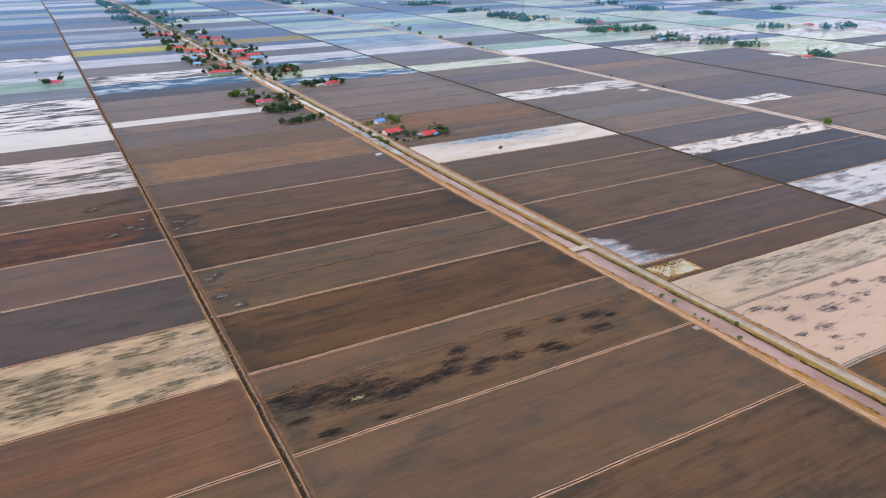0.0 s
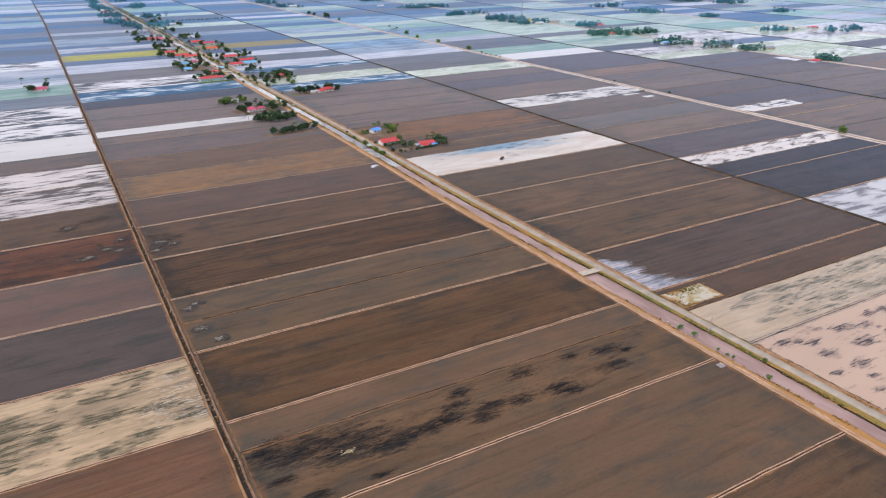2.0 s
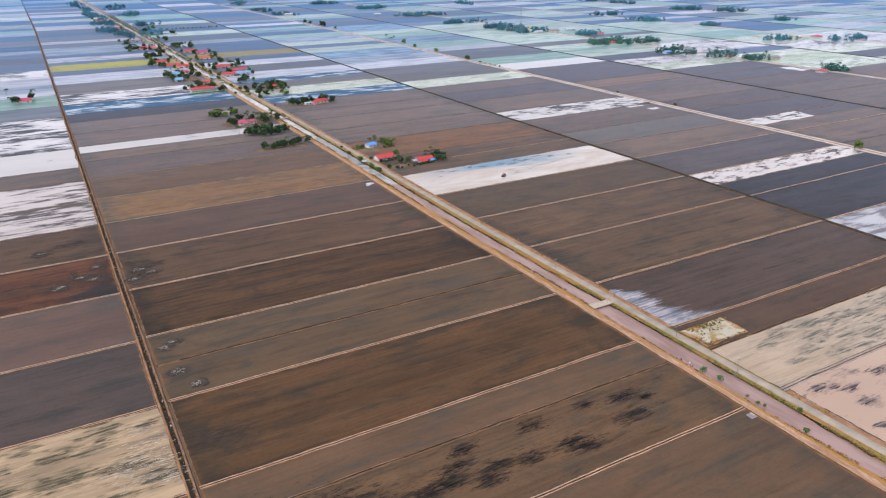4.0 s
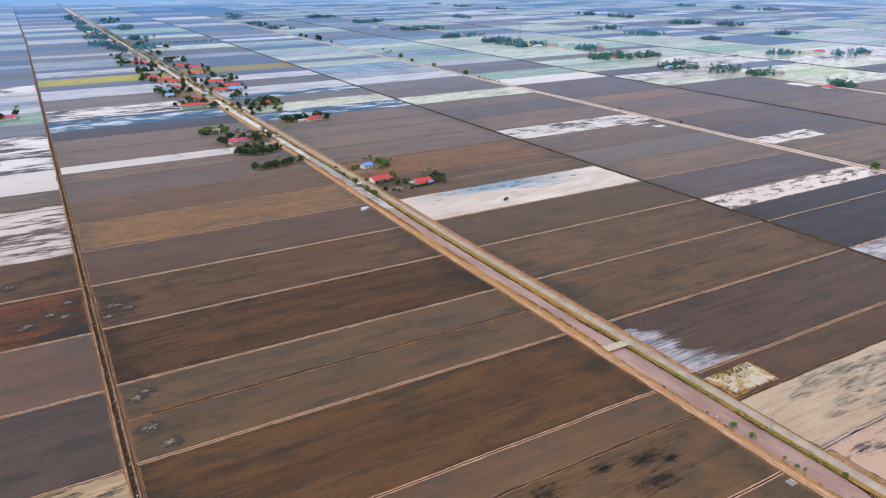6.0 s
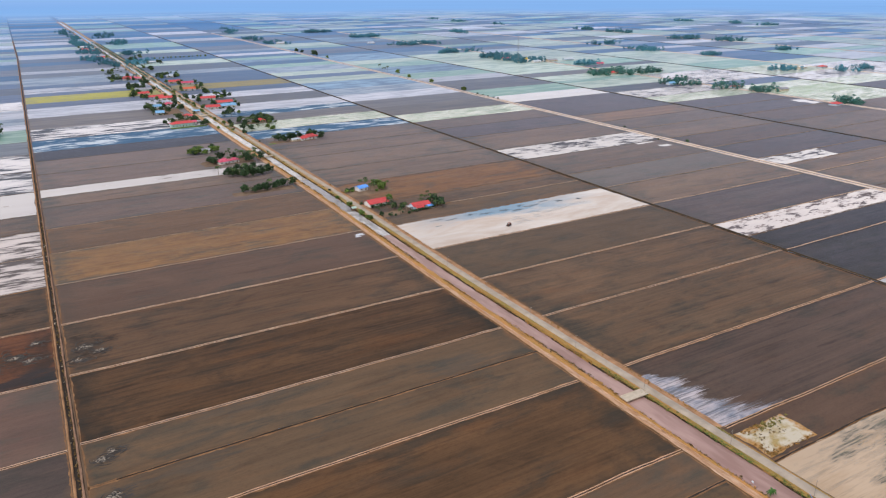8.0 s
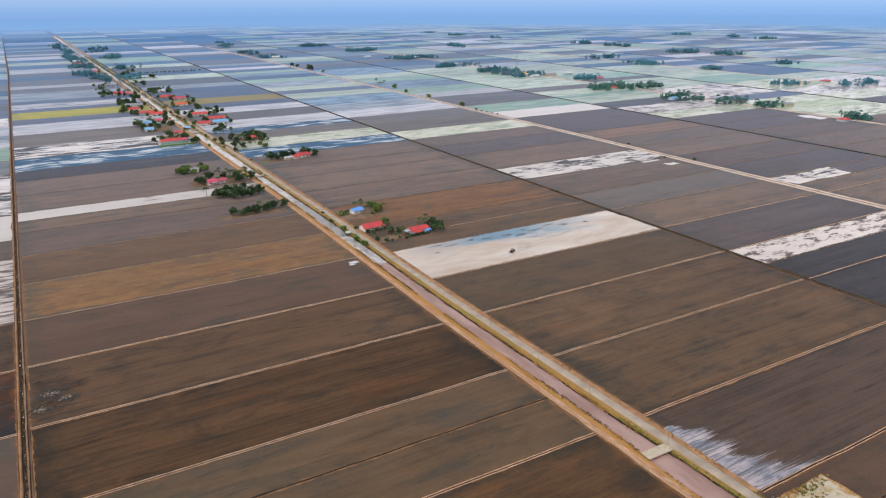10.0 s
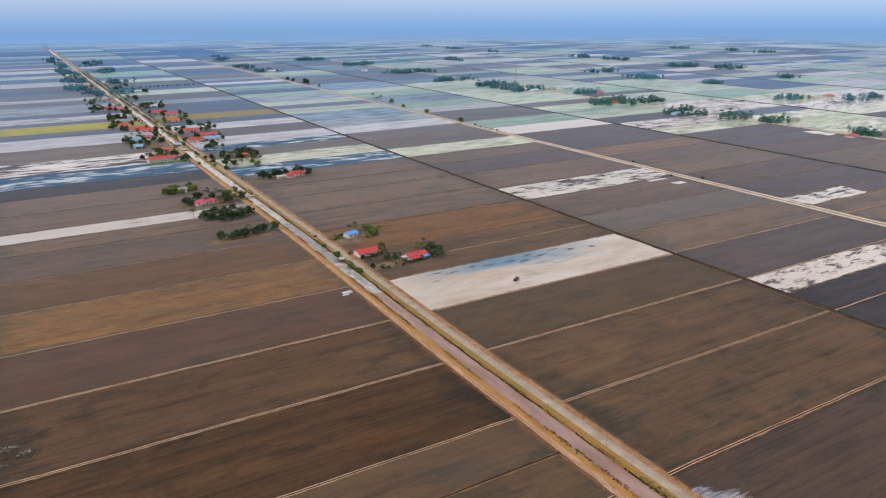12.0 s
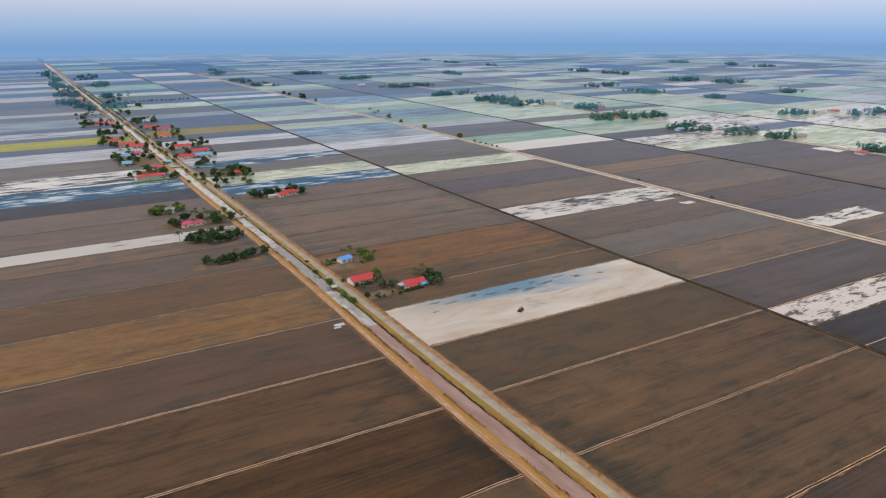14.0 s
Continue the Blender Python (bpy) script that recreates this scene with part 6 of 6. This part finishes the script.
house(247, 779.5, 12, 9, 7, "blue", "white", "small white house with a blue sheet roof", high=3.0, rise=1.5)
house(239.5, 733, 4, 17, 9.5, "red", "white", "long white house with a red sheet roof", rise=2.2, porch="end")
house(266, 708.5, 3, 15, 8, "red", "blue", "pale blue house with a red sheet roof", rise=1.8, porch="side")
house(263, 703.6, 3, 6, 3.2, "red", "white", "low red-roofed kitchen annexe", high=2.4, rise=0.9)
house(272.5, 703.8, 3, 4.5, 3.5, "blue", "blue", "blue tarpaulin-roofed lean-to beside a house", high=2.2, rise=0.5)
house(170, 942, 8, 12, 10, "pink", "white", "white house with a faded red hipped roof", "hip", rise=2.4, porch="front")
house(180, 943, 8, 9, 6.5, "pink", "white", "red-roofed side wing of a white house", "hip", rise=1.7)
house(165.5, 1003, -20, 10, 6, "grey", "white", "grey zinc-roofed house among trees", rise=1.4)
house(287, 1014, 6, 17, 9, "red", "white", "white house with a bright red hipped roof", "hip", rise=2.6)
house(277, 1009, 6, 7, 6, "red", "white", "small annexe with a red sheet roof", rise=1.4)
house(268, 1011, 6, 9, 5, "white", "cream", "pale zinc-roofed open shed beside a house", high=2.3, rise=0.8)
house(269, 1148, 0, 11, 9, "red", "cream", "red-roofed house among palms", "hip", rise=2.6)
house(176, 1172, 4, 28, 11, "red", "green", "long green house with a red roof", "hip", 4.4, 2.2)
house(190, 1182, 4, 10, 7, "pink", "white", "red-roofed annexe of a long house", rise=1.6)
outer = [(990, 1632, 14, 10, "pink", "gable"), (1000, 1600, 18, 10, "white", "gable"), (1014, 1547, 16, 10, "white", "gable"), (1108, 1551, 20, 10, "white", "gable"), (1060, 1550, 20, 10, "grey", "gable"), (1100, 1436, 14, 10, "pink", "gable"), (1000, 1300, 12, 9, "red", "gable"),
         (1012, 1297, 14, 10, "red", "hip"), (1080, 1280, 26, 9, "white", "gable"), (990, 1125, 18, 9, "sky", "gable"), (1006, 1118, 14, 9, "white", "gable"), (1044, 1037, 14, 10, "red", "hip")]
outer_far = [(1028, 1046, 12, 8, "white", "gable"), (1083, 977, 16, 10, "grey", "gable"), (1016, 841, 13, 11, "red", "hip"), (1440, 1145, 16, 12, "red", "hip"), (1395, 1160, 20, 10, "white", "gable"), (931, 2244, 16, 10, "white", "gable"), (1040, 2150, 16, 10, "white", "gable"), (706, 2396, 20, 12, "white", "gable"), (-33, 1213, 14, 9, "pink", "gable"), (1120, 1282, 12, 9, "white", "gable")]
for hx, hy, hl, hw, hc, form in village + village_far + outer + outer_far:
    words = {"red": "red", "pink": "faded red", "blue": "blue", "sky": "faded blue", "white": "pale zinc", "grey": "grey zinc", "orange": "orange"}[hc]
    house(hx, hy, rng.uniform(-8, 8), hl * 1.2, hw * 1.1, hc, rng.choice(("white", "white", "cream", "blue")), "distant hamlet house with a %s %s roof" % (words, "hipped" if form == "hip" else "sheet"), form, 3.0, 2.2, "", False)

# prayer hall with a yellow dome
hall = thing("prayer_hall", (1006, 1576, 0), 0, label="small white prayer hall with a yellow dome", category="prayer hall")
part("wall", Shape().box(-8, -8, -0.1, 8, 8, 5, 0.1).data("wall", WALL["white"]), hall)
dome = Shape()
rings, sides = 6, 14
dome.add([(5 * math.cos(i / rings * math.pi / 2) * math.cos(s * math.tau / sides), 5 * math.cos(i / rings * math.pi / 2) * math.sin(s * math.tau / sides), 5 + 5.5 * math.sin(i / rings * math.pi / 2)) for i in range(rings + 1) for s in range(sides)],
         [(i * sides + s, i * sides + (s + 1) % sides, (i + 1) * sides + (s + 1) % sides, (i + 1) * sides + s) for i in range(rings) for s in range(sides)])
part("dome", dome.data("dome", plain("yellow_dome", (0.75, 0.52, 0.05), 0.4), True), hall)

# lattice mast
STEEL = plain("galvanised_steel", (0.34, 0.33, 0.32), 0.5, 0.15, 0.5, 0.6)
mast = thing("lattice_mast", (975, 1562, 0), 0, label="tall thin grey lattice radio mast", category="mast")
for sx, sy in ((-1, -1), (1, -1), (1, 1), (-1, 1)):
    part("leg", Shape().tube([(sx * 2.2, sy * 2.2, -0.2), (sx * 0.5, sy * 0.5, 58)], [0.16, 0.10], 5).data("leg", STEEL), mast)
for i in range(14):
    z0, z1 = 58 * i / 14, 58 * (i + 1) / 14
    w0, w1 = 2.2 - 1.7 * i / 14, 2.2 - 1.7 * (i + 1) / 14
    s = Shape()
    for a in range(4):
        c0, c1 = math.radians(45 + 90 * a), math.radians(135 + 90 * a)
        s.tube([(w0 * 1.414 * math.cos(c0), w0 * 1.414 * math.sin(c0), z0), (w1 * 1.414 * math.cos(c1), w1 * 1.414 * math.sin(c1), z1)], [0.07, 0.07], 4)
    part("bracing", s.data("bracing", STEEL), mast)


# ---- bridges, poles and small things by the canal ----
def bridge(y, width, label):
    ob = thing("bridge", (206.2 + drift(y), y, 0), 0, label=label, category="bridge", group="bridges over the canal")
    part("deck", Shape().box(0, -width / 2, 0.22, 12.6, width / 2, 0.55, 0.04).data("deck", CONCRETE), ob)
    for s in (-1, 1):
        part("kerb", Shape().box(0.2, s * width / 2 - .14, 0.55, 12.4, s * width / 2 + .14, 0.78, 0.04).data("kerb", CONCRETE), ob)
    for px in (1.4, 6.3, 11.2):
        part("pier", Shape().box(px - .3, -width / 2 + .3, -1.9, px + .3, width / 2 - .3, 0.22).data("pier", CONCRETE), ob)


bridge(414.2, 4.6, "flat grey concrete slab bridge over the canal")
bridge(949, 3.2, "narrow grey footbridge over the canal")
bridge(1236, 7.0, "concrete slab bridge to the hamlet")
bridge(1700, 5.0, "concrete slab bridge to the hamlet")
weir = thing("weir", (207 + drift(842), 842, 0), 0, label="low concrete weir across the canal", category="weir")
part("sill", Shape().box(-0.4, -0.4, -1.9, 10.6, 0.4, -0.35, 0.05).data("sill", CONCRETE), weir)
for px in (0, 5, 10):
    part("gate_post", Shape().box(px - .2, -.3, -1.0, px + .2, .3, 1.2, 0.03).data("gate_post", CONCRETE), weir)

POLE = plain("weathered_pole", (0.24, 0.20, 0.165), 0.8)
pole_first = thing("utility_pole", (0, 0, -500), 0, label="thin dark wooden utility pole beside the road", category="utility pole", group="poles along the road")
part("shaft", Shape().tube([(0, 0, -0.4), (0, 0, 7.2)], [0.085, 0.06], 7).data("shaft", POLE), pole_first)
part("cross_arm", Shape().box(-0.7, -0.05, 6.7, 0.7, 0.05, 6.82).data("cross_arm", POLE), pole_first)
for q in (-0.6, 0.6):
    part("insulator", Shape().tube([(q, 0, 6.8), (q, 0, 6.98)], [0.05, 0.03], 6).data("insulator", WALL["white"]), pole_first)
for y in (334, 369, 415, 461, 498, 540, 585, 632, 680):
    copy_thing(pole_first, pose(218.9 + drift(y), y, 0.2, 0, 0, 0))
for o in (*pole_first.children_recursive, pole_first):
    bpy.data.objects.remove(o)


def tractor(x, y, turn):
    RED = plain("faded_red_paint", (0.22, 0.05, 0.03), 0.5)
    RUBBER = plain("muddy_rubber", (0.045, 0.037, 0.03), 0.9)
    ob = thing("tractor", (x, y, 0), turn, label="muddy red tractor working in a flooded plot", category="tractor")
    body = part("body", Shape().box(-1.6, -.45, .6, 1.7, .45, 1.25, 0.08).box(0.3, -.4, 1.25, 1.7, .4, 1.6, 0.1).data("body", RED), ob)
    part("seat", Shape().box(-1.1, -.3, 1.25, -.5, .3, 1.5, 0.05).data("seat", RUBBER), ob)
    part("canopy", Shape().box(-1.7, -.85, 2.35, .2, .85, 2.45, 0.03).data("canopy", RED), ob)
    for sx in (-1.6, .1):
        for sy in (-.75, .75):
            part("canopy_post", Shape().tube([(sx, sy, 1.0), (sx, sy, 2.36)], [.04, .04], 5).data("canopy_post", RUBBER), ob)
    for wx, wy, rad, wid in ((-1.1, .85, .85, .45), (-1.1, -.85, .85, .45), (1.3, .7, .5, .3), (1.3, -.7, .5, .3)):
        wheel = part("wheel", Shape().tube([(wx, wy - wid / 2, rad), (wx, wy - wid / 4, rad), (wx, wy + wid / 4, rad), (wx, wy + wid / 2, rad)], [rad * .86, rad, rad, rad * .86], 16).data("wheel", RUBBER), ob)
        part("rim", Shape().tube([(wx, wy - wid / 2 - .02, rad), (wx, wy + wid / 2 + .02, rad)], [rad * .5, rad * .5], 12).data("rim", STEEL), wheel)
    part("exhaust", Shape().tube([(1.0, .25, 1.5), (1.0, .25, 2.3)], [.04, .04], 6).data("exhaust", STEEL), ob)
    part("tiller", Shape().box(-2.7, -1.3, .05, -1.7, 1.3, .7, 0.1).data("tiller", RUBBER), ob)


tractor(301, 634, 20)

# plastic sheeting by the bank, a sluice slab, odds and ends
SHEET = plain("white_plastic_sheet", (0.62, 0.63, 0.65), 0.4, 0.3, 0.8)


def sheeting(x, y, w, d, h, seed, label):
    s = Shape()
    nx, ny = 14, 8
    v = [(w * (i / nx - .5) * (1 + .25 * noise.noise(Vector((j * .4, seed, 0)))), d * (j / ny - .5) * (1 + .3 * noise.noise(Vector((i * .3, seed, 3)))),
          0.03 + h * max(0, 0.5 + noise.noise(Vector((i * .35, j * .5, seed)))) * math.sin(math.pi * i / nx) * math.sin(math.pi * j / ny)) for j in range(ny + 1) for i in range(nx + 1)]
    s.add(v, [(j * (nx + 1) + i, j * (nx + 1) + i + 1, (j + 1) * (nx + 1) + i + 1, (j + 1) * (nx + 1) + i) for j in range(ny) for i in range(nx)])
    ob = new("plastic_sheet", s.data("plastic_sheet", SHEET))
    ob.location = (x, y, 0.03)
    tagged(ob, label=label, category="plastic sheet")


sheeting(197.5, 672, 6.5, 3.6, 1.1, 3.3, "crumpled white plastic sheeting on the mud")
sheeting(195.0, 668.5, 4.5, 1.6, 0.7, 8.1, "small crumpled white plastic sheet on the mud")
sheeting(222.6, 753, 3, 2.0, 0.5, 5.1, "pale sheet lying at the roadside")
slab = thing("sluice_slab", (198.9, 310, 0), 0, label="cracked pale concrete sluice slab by the bund", category="sluice")
part("slab", Shape().box(-2.0, -1.6, 0, 1.2, 1.4, 0.28, 0.06).data("slab", plain("wet_grey_concrete", (0.30, 0.255, 0.245), 0.7, 0.35, 0.8)), slab)
part("gate_frame", Shape().box(-0.1, -0.9, 0.28, 0.1, 0.9, 1.0, 0.03).data("gate_frame", CONCRETE), slab)
def pump_hut(x, y, size, roof, label):
    hut = thing("pump_hut", (x, y, 0), 0, label=label, category="pump hut", group="huts over the canal")
    for sx in (-1.3, 1.3):
        for sy in (-1.6, 1.6):
            part("post", Shape().tube([(sx * size, sy * size, -1.9), (sx * size, sy * size, 2.2)], [.09, .09], 6).data("post", TIMBER), hut)
    part("floor", Shape().box(-1.5 * size, -1.8 * size, 0.2, 1.5 * size, 1.8 * size, 0.32).data("floor", TIMBER), hut)
    part("rail", Shape().box(-1.4 * size, -1.7 * size, 1.1, 1.4 * size, -1.62 * size, 1.2).data("rail", TIMBER), hut)
    top = Shape()
    gable(top, 3.6 * size, 3.0 * size, 2.2, 2.9 + 0.3 * size, 0.3, 0.06)
    part("roof", top.data("roof", roof), hut)


pump_hut(217.6, 728.5, 1.0, plain("pale_green_sheet", (0.42, 0.52, 0.42), 0.5), "small green-roofed pump platform over the canal")
pump_hut(215.6, 1272, 2.2, ROOF["sky"], "faded blue-roofed sluice hut over the canal by a bridge")
pipe = new("blue_pipe", Shape().tube([(217.0, 332.6, -0.3), (217.9, 333.6, 0.25), (218.9, 335.4, 0.42)], [0.16, 0.16, 0.16], 8).data("blue_pipe", plain("blue_plastic", (0.06, 0.22, 0.55), 0.4)))
tagged(pipe, label="blue plastic pump pipe down the canal bank", category="pipe")
sack = new("white_sack", Shape().tube([(207.6, 349.7, 0.05), (207.7, 350.0, 0.25), (207.8, 350.4, 0.3), (207.9, 350.7, 0.1)], [0.15, 0.36, 0.36, 0.12], 8).data("white_sack", SHEET))
tagged(sack, label="white sack dropped on the canal bank", category="sack")
